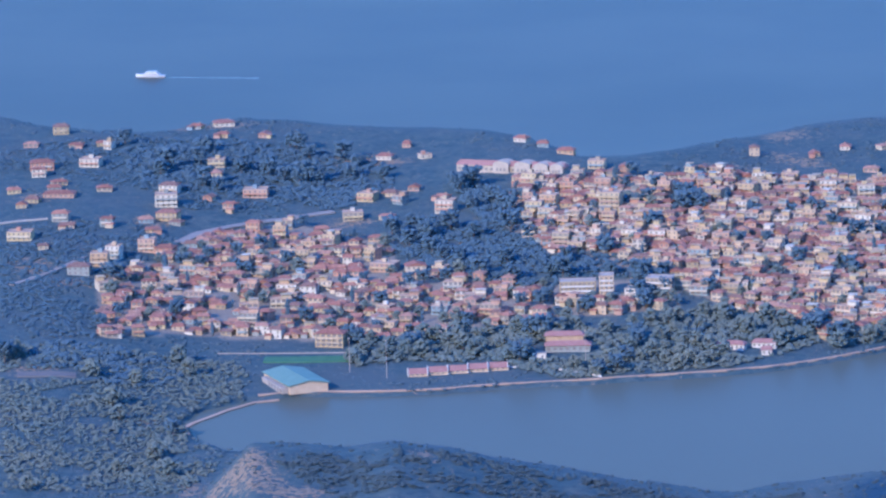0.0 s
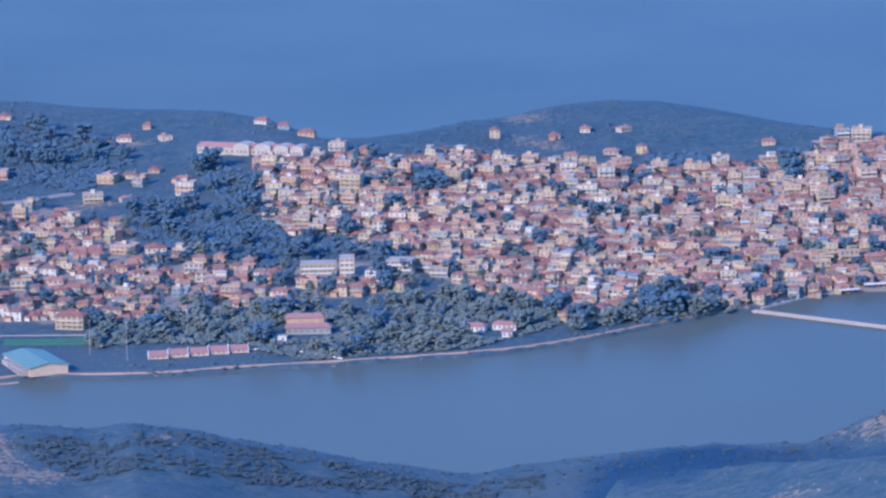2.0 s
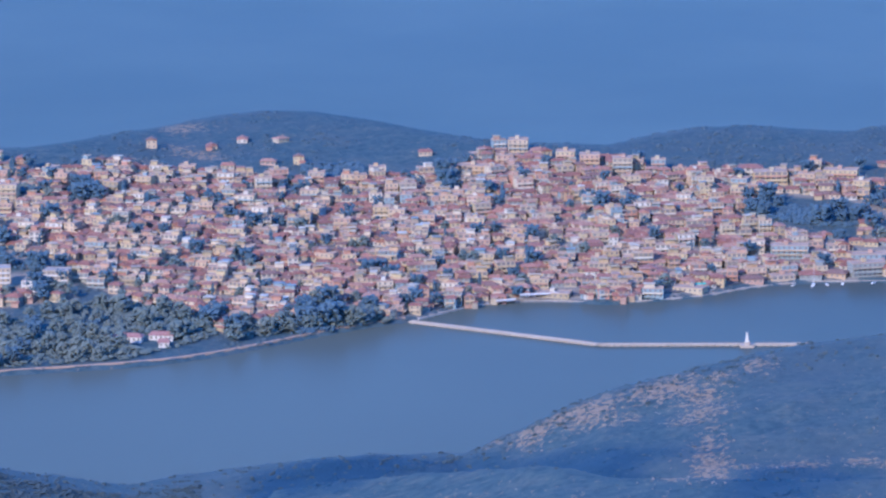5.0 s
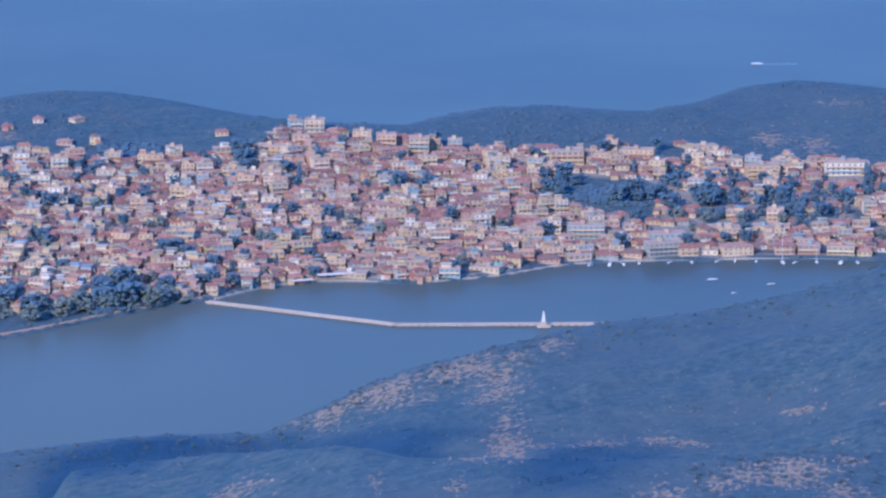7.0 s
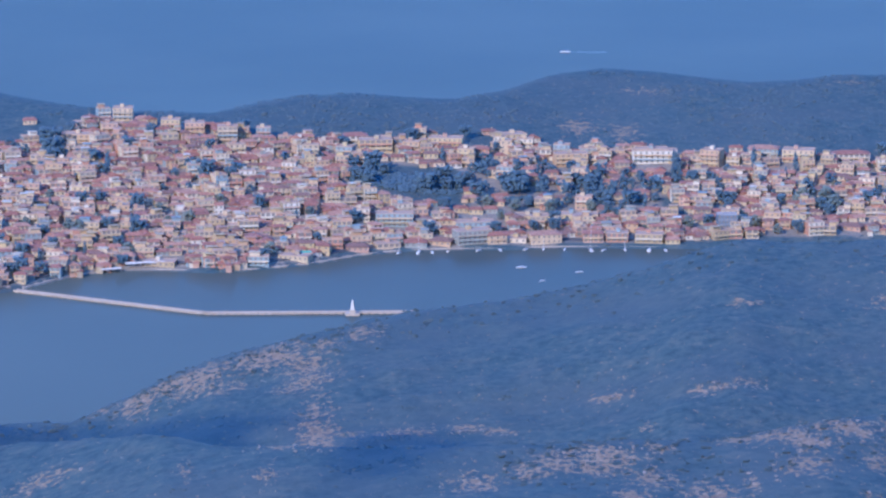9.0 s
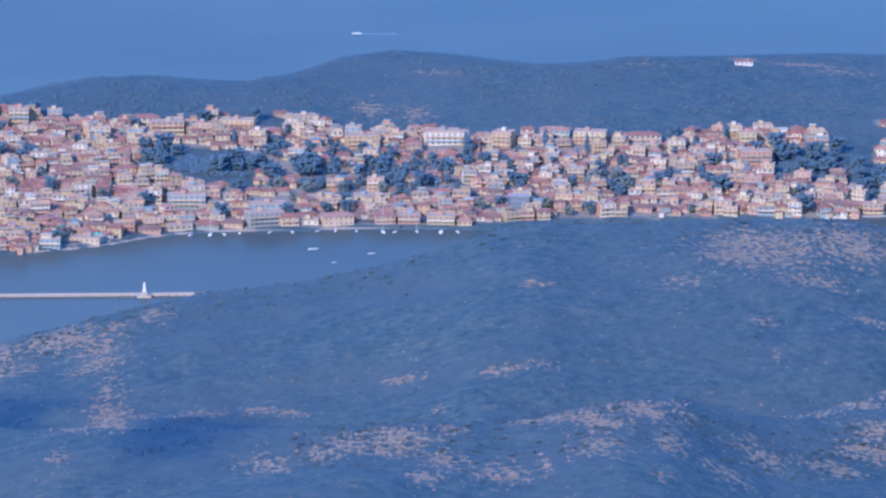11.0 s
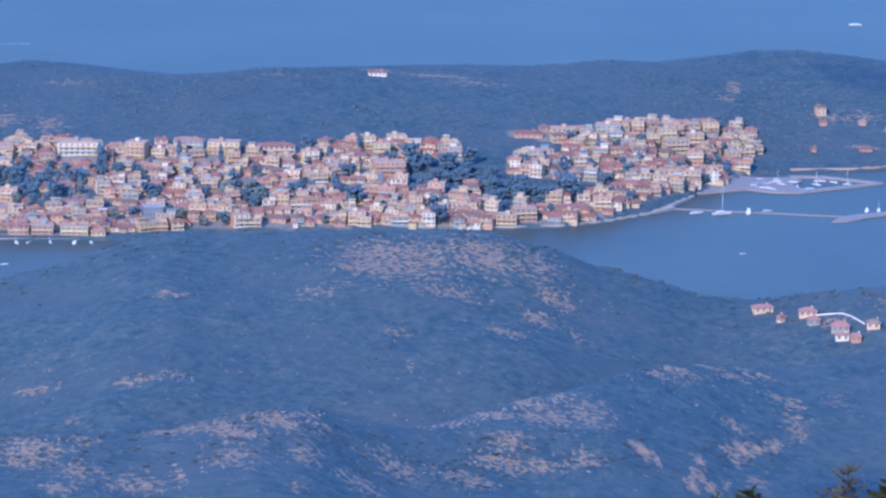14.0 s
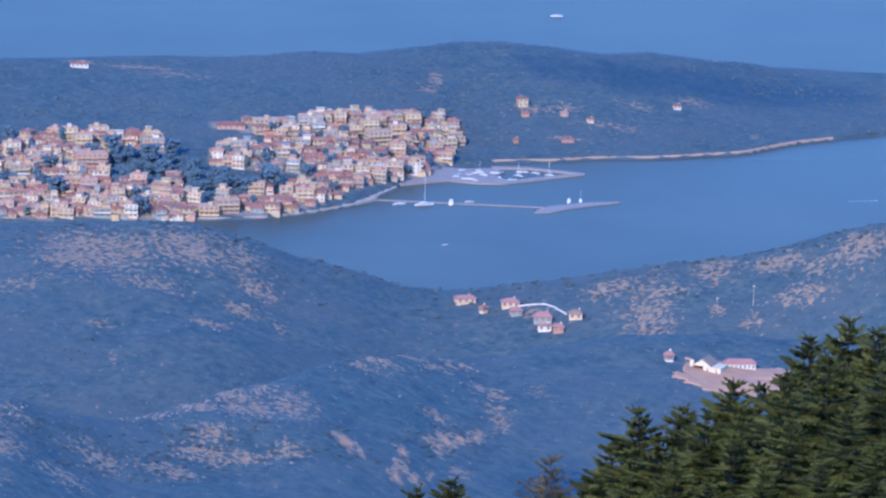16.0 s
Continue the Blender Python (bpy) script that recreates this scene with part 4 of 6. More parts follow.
for kind, x, y, turn in REST:
    if COUNT[kind] < LIMIT[kind]:
        COUNT[kind] += 1
        put_house(kind, x, y, turn)
        continue
    pool = FAR_POOL.setdefault(kind, [house_parts(house_spec(rng, kind)) for _ in range(6)])
    c, s_, z = math.cos(radians(turn)), math.sin(radians(turn)), ground_z(x, y) - 0.4
    for nm, v, f, sl, k in rng.choice(pool):
        n0 = len(far_v)
        far_v += [(x + c * a - s_ * b, y + s_ * a + c * b, z + h) for a, b, h in v]
        far_f += [tuple(i + n0 for i in q) for q in f]
        slot = {"wall": 0, "wing": 0, "tile": 2, "concrete": 3, "rail": 0}[k]
        far_s += [slot + q for q in sl] if sl else [slot] * len(f)
if far_v:
    tagged(link("town_houses", far_v, far_f, [PLASTER_I, GLASS, TILE_I, SCREED], slots=far_s), "crowded plastered houses with red tiled roofs", "houses", kind="stuff")

# ---- trees and scrub ----


def ico(seed, rough=0.3, squash=0.75):
    """Rough little clump of leaves."""
    bm = bmesh.new()
    bmesh.ops.create_icosphere(bm, subdivisions=1, radius=1)
    pick = random.Random(seed)
    for v in bm.verts:
        v.co *= 1 + pick.uniform(-rough, rough)
        v.co.z *= squash
    bm.verts.index_update()
    out = np.array([v.co[:] for v in bm.verts]), np.array([[v.index for v in f.verts] for f in bm.faces])
    bm.free()
    return out


CLUMPS = [ico(k) for k in range(8)]
# the same without the underside, for cover that grows out of the ground
DOMES = [(v, f[v[f][:, :, 2].mean(1) > -0.15]) for v, f in CLUMPS]


def bushy(seed):
    """Uneven crown of several clumps, without its underside."""
    pick = random.Random(seed)
    vs, fs, n0 = [], [], 0
    for k in range(8):
        v, f = DOMES[pick.randrange(8)]
        a, d, up = pick.uniform(0, 6.28), pick.uniform(0.25, 0.75) if k else 0.0, pick.uniform(0.0, 0.55)
        vs.append(v * pick.uniform(0.28, 0.5) + (math.cos(a) * d, math.sin(a) * d, up if k else 0.6))
        fs.append(f + n0)
        n0 += len(v)
    return np.concatenate(vs), np.concatenate(fs)


BUSHY = [bushy(70 + k) for k in range(8)]


def clump_cloud(spots, pick, flat=1.0, pool=CLUMPS):
    """One mesh of many clumps: spots are (x, y, z, radius)."""
    vs, fs, n0 = [], [], 0
    for x, y, z, r in spots:
        v, f = pool[pick.randrange(8)]
        a = pick.uniform(0, 6.28)
        c, s = math.cos(a), math.sin(a)
        p = np.stack([v[:, 0] * c - v[:, 1] * s, v[:, 0] * s + v[:, 1] * c, v[:, 2] * flat], -1) * r + (x, y, z)
        vs.append(p), fs.append(f + n0)
        n0 += len(v)
    return np.concatenate(vs).tolist(), np.concatenate(fs).tolist()


def crown_spots(kind, h, w, pick):
    """Where the clumps of a crown sit."""
    spots = []
    if kind == "cypress":
        for k in range(22):
            t = k / 21
            r = w * 0.5 * math.sin(math.pi * min(1, 0.12 + t * 0.9)) ** 0.7
            for j in range(2):
                a = pick.uniform(0, 6.28)
                spots.append((math.cos(a) * r * 0.45, math.sin(a) * r * 0.45, h * (0.08 + 0.9 * t), max(0.25, r * 0.62)))
        return spots
    lo = 0.32 if kind == "pine" else 0.22
    for k in range(64):
        a, t = pick.uniform(0, 6.28), pick.random()
        rr = w * 0.5 * math.sqrt(pick.random()) * (1 - 0.55 * abs(2 * t - 0.8) ** 2 if kind != "pine" else 0.75 + 0.25 * t)
        spots.append((math.cos(a) * rr, math.sin(a) * rr, h * (lo + (0.94 - lo) * t), w * pick.uniform(0.08, 0.15)))
    return spots


def trunk(h, r, top, bends, pick):
    """Tapered trunk with limbs reaching into the crown."""
    verts, faces = [], []

    def limb(p0, p1, r0, r1):
        k, ax = len(verts), (Vector(p1) - Vector(p0)).normalized()
        side = ax.orthogonal().normalized()
        up = ax.cross(side)
        for p, q in ((p0, r0), (p1, r1)):
            for i in range(5):
                a = i * 1.2566
                verts.append(tuple(Vector(p) + side * (q * math.cos(a)) + up * (q * math.sin(a))))
        faces.extend([(k + i, k + (i + 1) % 5, k + 5 + (i + 1) % 5, k + 5 + i) for i in range(5)])

    limb((0, 0, -1.0), (0, 0, h * 0.45), r, r * 0.7)
    limb((0, 0, h * 0.45), (0.1, 0, h * top), r * 0.7, r * 0.2)
    for k in range(bends):
        a = k * 6.28 / bends + pick.uniform(-0.4, 0.4)
        limb((0, 0, h * 0.38), (math.cos(a) * h * 0.2, math.sin(a) * h * 0.2, h * 0.65), r * 0.45, r * 0.12)
    return verts, faces


TREE_SORTS = {
    "pine": ("pine_tree", "dark green pine with an uneven rounded crown", LEAF_DARK, 10, 9),
    "broadleaf": ("broadleaf_tree", "leafy green tree with a full uneven crown", LEAF_MID, 7.5, 7),
    "cypress": ("cypress_tree", "tall slim dark green cypress", LEAF_DARK, 12, 3.2),
}
TREE_POOL = {k: [] for k in TREE_SORTS}
TREES_STAND = {k: 0 for k in TREE_SORTS}
tree_pick = random.Random(21)


def put_tree(kind, x, y, scale=1.0):
    nm, label, leaf, h, w = TREE_SORTS[kind]
    TREES_STAND[kind] += 1
    m = pose(x, y, ground_z(x, y) - 0.1, 0, 0, tree_pick.uniform(0, 360))
    if len(TREE_POOL[kind]) < 5:
        q = tree_pick.uniform(0.8, 1.2)
        v, f = trunk(h * q, 0.035 * h, 0.9, 4 if kind != "cypress" else 0, tree_pick)
        ob = new(nm)
        ob.empty_display_size = 1
        ob.matrix_world = m
        link("trunk", v, f, BARK, ob)
        v, f = clump_cloud(crown_spots(kind, h * q, w * q, tree_pick), tree_pick)
        link("crown", v, f, leaf, ob)
        tagged(ob, label, "tree", {"pine": "pines", "broadleaf": "trees among the houses", "cypress": "cypresses"}[kind])
        TREE_POOL[kind].append(ob)
        return ob
    ob = copy_thing(tree_pick.choice(TREE_POOL[kind]), m)
    ob.scale = [scale * tree_pick.uniform(0.8, 1.25)] * 3
    return ob


def scatter(poly, n, seed):
    pick = random.Random(seed)
    xs, ys = [p[0] for p in poly], [p[1] for p in poly]
    out, tries = [], 0
    while len(out) < n and tries < n * 40:
        tries += 1
        x, y = pick.uniform(min(xs), max(xs)), pick.uniform(min(ys), max(ys))
        if inside(poly, x, y) and free_spot(x, y) and ground_z(x, y) > 1.2:
            out.append((x, y))
    return out


GROVE_TREES = {"garden": ("pine", 14), "school_grove": ("pine", 4), "school_cypresses": ("cypress", 6), "school_terrace": ("broadleaf", 4), "castle_grove": ("pine", 12), "pines": ("pine", 12), "court_trees": ("broadleaf", 9), "lagoon_woods": ("broadleaf", 110), "dark_dip": ("pine", 24), "ridge_wood": ("pine", 8), "upper_gap": ("pine", 8), "upper_gap_two": ("pine", 6), "plaza_trees": ("broadleaf", 6), "shore_pines": ("pine", 12), "shore_bushes": ("broadleaf", 7), "quay_trees": ("cypress", 5), "slope_pines": ("pine", 24), "shore_trees": ("broadleaf", 34), "plain_left": ("broadleaf", 16)}
for k, (grove, (kind, n)) in enumerate(GROVE_TREES.items()):
    for x, y in scatter(GROVES[grove], n, 100 + k):
        put_tree(kind if tree_pick.random() < 0.85 else "pine", x, y, 1.1)
more = []
for x, y, size in sorted(TOWN_TREES, key=lambda q: math.hypot(q[0], q[1])):
    kind = "cypress" if tree_pick.random() < 0.14 else "pine" if tree_pick.random() < 0.45 else "broadleaf"
    if TREES_STAND[kind] < 290:
        put_tree(kind, x, y, size)
    else:
        h, w = TREE_SORTS[kind][3] * size, TREE_SORTS[kind][4] * size
        z = ground_z(x, y)
        more += [(x + a, y + b, z + c, max(0.5, r * 1.25)) for a, b, c, r in crown_spots(kind, h, w, tree_pick)[::2]]
if more:
    v, f = clump_cloud(more, tree_pick)
    tagged(link("garden_trees", v, f, LEAF_DARK), "dark leafy trees in the gardens of the upper town", "trees", kind="stuff")


def many(poly_or_sector, n, seed):
    """Scattered places with their ground heights: over a polygon, or over bearings and ranges."""
    g = np.random.default_rng(seed)
    if isinstance(poly_or_sector, list):
        p = np.array(poly_or_sector, float)
        x, y = g.uniform(p[:, 0].min(), p[:, 0].max(), n * 3), g.uniform(p[:, 1].min(), p[:, 1].max(), n * 3)
        keep = within(poly_or_sector, x, y)
        x, y = x[keep][:n], y[keep][:n]
    else:
        b0, b1, r0, r1 = poly_or_sector
        a, r = np.radians(g.uniform(b0, b1, n)), g.uniform(r0, r1, n)
        x, y = r * np.sin(a), r * np.cos(a)
    return x, y, height(x, y), g


def clear(x, y, nearer=0.0):
    """True where no building or landmark keeps its ground free."""
    ok = np.ones(len(x), bool)
    for fx, fy, fr in FREE:
        ok &= np.hypot(x - fx, y - fy) > fr - nearer
    return ok


def scrub_cover():
    """Low bushes over the hills on this side, thinner on stony ground."""
    pick = random.Random(31)
    x, y, z, g = many((-14.6, 14.6, 1490, 2720), 38000, 31)
    ok = g.random(len(x)) > bare(x, y) * 2.6
    s = g.choice((0.6, 0.8, 1.0, 1.25), len(x)) * g.uniform(0.8, 1.2, len(x)) * (np.hypot(x, y) / 2500) ** 1.2
    s *= 1 + 0.3 * wave(x, y, 30, 9)
    spots = list(zip(x[ok], y[ok], z[ok] - 0.1 * s[ok], s[ok]))
    # thick dark bushes that break up the stony places
    for bx, by, sx, sy, k in BARE:
        if by > 3000 or k > 0.58:
            continue
        for _ in range(int(min(300, 6 + 0.3 * sx * sy))):
            x, y = pick.gauss(bx, sx * 0.75), pick.gauss(by, sy * 0.75)
            s = pick.choice((0.4, 0.5, 0.7, 0.95, 1.3)) * pick.uniform(0.8, 1.2) * (by / 2400)
            spots.append((x, y, ground_z(x, y) - s * 0.05, s))
    v, f = clump_cloud(spots, pick, 0.24, DOMES)
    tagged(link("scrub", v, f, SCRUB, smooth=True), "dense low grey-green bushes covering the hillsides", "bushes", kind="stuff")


def far_wood():
    """Woods on the hills beyond the town and among the outlying houses: low scrub, and trees in drifts."""
    pick = random.Random(32)
    spots = []
    for n, seed, small, big in ((60000, 32, 0.7, 1.4), (45000, 36, 1.0, 2.1)):
        x, y, z, g = many((-14.8, 14.6, 2660, 4060), n, seed)
        r, a = np.hypot(x, y), np.degrees(np.arctan2(x, y))
        ok = (z > 1.5) & ((r > 3050) | (a < -11.6)) & clear(x, y, 3.0)
        for poly in QUARTERS.values():
            ok &= ~within(poly, x, y)
        if big > 2:
            ok &= wave(x, y, 60, 3) + 0.6 * wave(x, y, 22, 4) > g.uniform(0.05, 0.35, len(x))
        s = g.uniform(small, big, len(x)) * (1 - 0.35 * (g.random(len(x)) > 3.0 * (0.5 - bare(x, y))))
        spots += list(zip(x[ok], y[ok], z[ok] + (0.15 if big > 2 else -0.1) * s[ok], s[ok]))
    v, f = clump_cloud(spots, pick, 0.4, DOMES)
    tagged(link("far_woods", v, f, FAR_HAZE_LEAF, smooth=True), "dark woods and scrub on the hills behind the town", "woods", kind="stuff")


def hill_trees():
    """Single low trees and tall bushes dotted over the near hills, closer set towards the crests."""
    pick = random.Random(37)
    x, y, z, g = many((-13.5, 14.4, 2330, 2640), 9000, 37)
    r, b = np.hypot(x, y), np.degrees(np.arctan2(x, y))
    crest = 2450 + 150 / (1 + np.exp(-(b + 1) / 2.0))
    odds = 0.8 * np.exp(-((r - crest) / 45) ** 2) - 0.05
    ok = (g.random(len(x)) < odds) & (z > 2)
    s = (0.5 + 1.3 * g.random(len(x)) ** 2) * (r / 2500)
    v, f = clump_cloud(list(zip(x[ok], y[ok], z[ok] - 0.05 * s[ok], s[ok])), pick, 0.95, BUSHY)
    tagged(link("hill_trees", v, f, SCRUB), "small dark trees dotted over the near hills", "trees", kind="stuff")


hill_trees()
scrub_cover()
far_wood()


def plain_canopy():
    """Close-grown leafy trees and reeds between the lagoon and the town."""
    pick = random.Random(34)
    spots = []
    for name, n, small, big in (("plain_left", 4200, 0.9, 2.6), ("lagoon_woods", 2600, 1.6, 3.6), ("shore_trees", 260, 1.6, 3.4)):
        x, y, z, g = many(GROVES[name], n, 34 + n)
        ok = clear(x, y) & (z > 0.8) & (wave(x, y, 26, 2) + 0.5 * wave(x, y, 11, 5) > -0.75 + 0.3 * g.random(len(x)))
        s = small + (big - small) * g.random(len(x)) ** 1.8 * (0.7 + 0.3 * wave(x, y, 34, 6))
        spots += list(zip(x[ok], y[ok], z[ok] + 0.2 * s[ok], s[ok]))
    v, f = clump_cloud(spots, pick, 1.0, BUSHY)
    tagged(link("lowland_woods", v, f, LEAF_MID), "close-grown leafy woods and reeds beside the lagoon", "woods", kind="stuff")


plain_canopy()


def dark_cover():
    """Dark clumps as shade in the near folds; pine woods in dip and plain."""
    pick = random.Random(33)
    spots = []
    # low dark clumps carry the painted shade of the near folds
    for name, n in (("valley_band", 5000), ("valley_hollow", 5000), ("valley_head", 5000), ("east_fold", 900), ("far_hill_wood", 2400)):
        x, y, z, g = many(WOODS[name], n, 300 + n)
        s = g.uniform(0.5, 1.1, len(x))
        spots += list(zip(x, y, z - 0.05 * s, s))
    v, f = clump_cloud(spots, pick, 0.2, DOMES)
    tagged(link("dark_woods", v, f, SHADE_AND_PINE, smooth=True), "dark low clumps imitating shade in the folds, and far pine woods", "woods", kind="stuff")
    spots = []
    for name, n in (("plain_wood", 420), ("west_rise", 1500), ("west_mid", 1500), ("dark_dip", 1114), ("ridge_wood", 408), ("west_wood", 260), ("saddle_wood", 260), ("slope_pines", 1114), ("garden", 594), ("school_grove", 50), ("school_cypresses", 30), ("school_terrace", 50), ("castle_grove", 297), ("pines", 297), ("upper_gap", 96), ("upper_gap_two", 74), ("shore_pines", 185), ("shore_bushes", 59)):
        x, y, z, g = many(GROVES[name] if name in GROVES else WOODS[name], n, 400 + n)
        ok = clear(x, y) & ((wave(x, y, 30, 4) > -0.45) | (not name.startswith("west_")))
        s = g.uniform(1.4, 3.4, len(x)) * (0.7 if name.startswith("west_") else 1.0)
        spots += list(zip(x[ok], y[ok], z[ok], s[ok]))
    v, f = clump_cloud(spots, pick, 1.0, BUSHY)
    tagged(link("town_pine_woods", v, f, LEAF_DARK), "dense dark green pines between the quarters", "woods", kind="stuff")


dark_cover()


def hill_bushes():
    """Taller olive-green bushes on the nearest slopes, in drifts."""
    pick = random.Random(35)
    spots = []
    for name, n, big in (("hill_one", 2600, 2.0), ("front_slope", 3000, 1.2)):
        x, y, z, g = many(WOODS[name], n, 500 + n)
        ok = (wave(x, y, 14, 4) + 0.6 * wave(x, y, 6, 5) > -0.45 + 0.5 * g.random(len(x))) & (g.random(len(x)) > 1.3 * bare(x, y))
        s = big * (0.45 + 0.75 * g.random(len(x)) ** 2)
        spots += list(zip(x[ok], y[ok], z[ok] + 0.1 * s[ok], s[ok]))
    v, f = clump_cloud(spots, pick, 0.6, BUSHY)
    tagged(link("hill_bushes", v, f, HILL_BUSH), "olive-green bushes in drifts on the stony slopes", "bushes", kind="stuff")


hill_bushes()

# ---- single buildings and works ----


def box_part(name, x0, y0, z0, x1, y1, z1, mt, parent, label=""):
    return link(name, *quad_box(x0, y0, z0, x1, y1, z1), mt, parent, label)


def stand(name, x, y, turn, label, category, group="", dz=0.0):
    ob = new(name)
    ob.matrix_world = pose(x, y, max(ground_z(x, y), 0) + dz, 0, 0, turn)
    return tagged(ob, label, category, group)


def prism(profile, y0, y1):
    """A body whose front outline is given as x, z points, drawn from y0 to y1."""
    n = len(profile)
    v = [(x, y0, z) for x, z in profile] + [(x, y1, z) for x, z in profile]
    f = [tuple(range(n)), tuple(range(2 * n - 1, n - 1, -1))] + [(i, n + i, n + (i + 1) % n, (i + 1) % n) for i in range(n)]
    return v, f


def sports_hall():
    hall = stand("sports_hall", -630, 3096, 30, "sports hall with teal metal roof and ochre gable by the lagoon", "sports hall", dz=0.2)
    w, d, e, a = 11.5, 23.0, 4.3, 6.2
    link("wall", *prism([(-w, -1), (w, -1), (w, e), (0, a), (-w, e)], -d, d), OCHRE, hall)
    for sx, nm in ((-1, "roof"), (1, "roof")):
        t = 0.35
        link(nm, *prism([(0, a + t), (0, a), (sx * (w + 1.2), e - 0.4), (sx * (w + 1.2), e - 0.4 + t)][:: -sx], -d - 0.8, d + 0.8), TEAL, hall)
    for k in range(9):
        y = -d + 3.5 + k * 4.6
        box_part("window", -w - 0.02, y, 3.1, -w + 0.2, y + 2.8, 4.0, GLASS, hall)
    box_part("porch", -w - 4.0, -d + 2, -0.5, -w - 0.03, d - 8, 3.0, CONCRETE, hall)
    for k in range(5):
        y = -d + 3.5 + k * 5
        box_part("door", -w - 4.05, y, 0.0, -w - 3.9, y + 2.6, 2.5, GLASS, hall)


def lagoon_sheds():
    x0, y0, x1, y1 = -569, 3114, -514, 3136
    turn = math.degrees(math.atan2(y1 - y0, x1 - x0)) * 0.6
    for k in range(5):
        t = (k + 0.5) / 5
        x, y = x0 + (x1 - x0) * t, y0 + (y1 - y0) * t
        shed = stand("shed", x, y + 4, turn, "long low shed with red tiled roof and white gable walls", "shed", "sheds by the lagoon")
        h = 1.7 + 0.2 * (k % 2)
        box_part("wall", -5.4, -4, -2, 5.4, 4, h, OCHRE, shed)
        link("roof", *prism([(-4.6, h - 0.1), (4.6, h - 0.1), (0.6, h + 2.3)], -5.3, 5.3), RED_ROOF, shed).matrix_basis = Matrix.Rotation(math.pi / 2, 4, "Z")
        for sx in (-5.75, 5.4):
            link("gable_wall", *prism([(-4.9, -2), (4.9, -2), (4.9, h + 0.2), (0.4, h + 2.9), (-4.9, h + 0.2)], sx, sx + 0.34), WHITEWASH, shed).matrix_basis = Matrix.Rotation(math.pi / 2, 4, "Z")
        for j in range(3):
            box_part("window", -4 + j * 3, -4.03, 0.5, -2.4 + j * 3, -3.9, 1.3, GLASS, shed)


def school():
    for x, y, w, d, h, turn in ((-489, 3196, 22, 8, 5.6, 6), (-485, 3182, 26, 9, 3.6, 6)):
        hall = stand("school_wing", x, y, turn, "low school wing with broad red tiled roof", "school", "school wings")
        v, f, sl = walls(w, d, 1, 7, 2, h, (1.8, 1.6), 2.0)
        link("wall", v, f, [PLASTER, GLASS], hall, slots=sl)
        link("roof", *hip_roof(w, d, h, 2.0, 0.8, 0.75), RED_ROOF, hall)
    out = stand("annex", -499, 3163, 4, "small whitewashed annex with a flat roof", "annex")
    v, f, sl = walls(8, 6, 1, 2, 2, 3.4)
    link("wall", v, f, [WHITEWASH, GLASS], out, slots=sl)
    link("roof", *flat_top(8, 6, 3.4), CONCRETE, out)


def hospital():
    for x, y, w, n, turn, mt in ((-497, 3306, 22, 3, 8, PLASTER), (-480, 3310, 9, 4, 8, PLASTER), (-460, 3303, 14, 2, -4, WHITEWASH), (-448, 3316, 16, 3, -4, PLASTER)):
        wing = stand("hospital_wing", x, y, turn, "plain pale multi-storey hospital wing with rows of windows", "hospital", "hospital wings")
        v, f, sl = walls(w, 11, n, max(3, round(w / 2.6)), 3)
        link("wall", v, f, [mt, GLASS], wing, slots=sl)
        link("roof", *flat_top(w, 11, n * 3.0), CONCRETE, wing)
        for k in range(1, n):
            link("balcony", *balcony_slab(w * 0.9, 3.0 * k, -5.5, 0.9), WHITEWASH, wing)


def lakeside_houses():
    for x, y, w, turn in ((-391, 3196, 17, -8), (-372, 3203, 14, -4), (-369, 3186, 6, 5)):
        h = stand("lakeside_house", x, y, turn, "single-storey whitewashed house with red tiled roof", "house", "lakeside houses")
        v, f, sl = walls(w, 7, 1, max(2, round(w / 3)), 2)
        link("wall", v, f, [WHITEWASH, GLASS], h, slots=sl)
        link("roof", *hip_roof(w, 7, 3.0, 1.7, 0.6, 0.7), RED_ROOF, h)


def glass_block():
    b = stand("office_building", 200, 3446, 4, "dark glazed office block with thin floor bands", "office building")
    box_part("core", -6.2, -5, -3, 6.2, 5, 12.0, surface("blue_grey_cladding", (0.08, 0.10, 0.13), (0.13, 0.16, 0.20), 0.5, 3, 0.4, 0.5, relief=0.1), b)
    for k in range(4):
        for j in range(5):
            box_part("window", -5.6 + j * 2.35, -5.04, k * 3.0 + 0.8, -4.0 + j * 2.35, -4.9, k * 3.0 + 2.3, GLASS, b)
    for k in range(5):
        box_part("floor_band", -6.3, -5.1, k * 3.0 - 0.1, 6.3, 5.1, k * 3.0 + 0.1, CONCRETE, b)


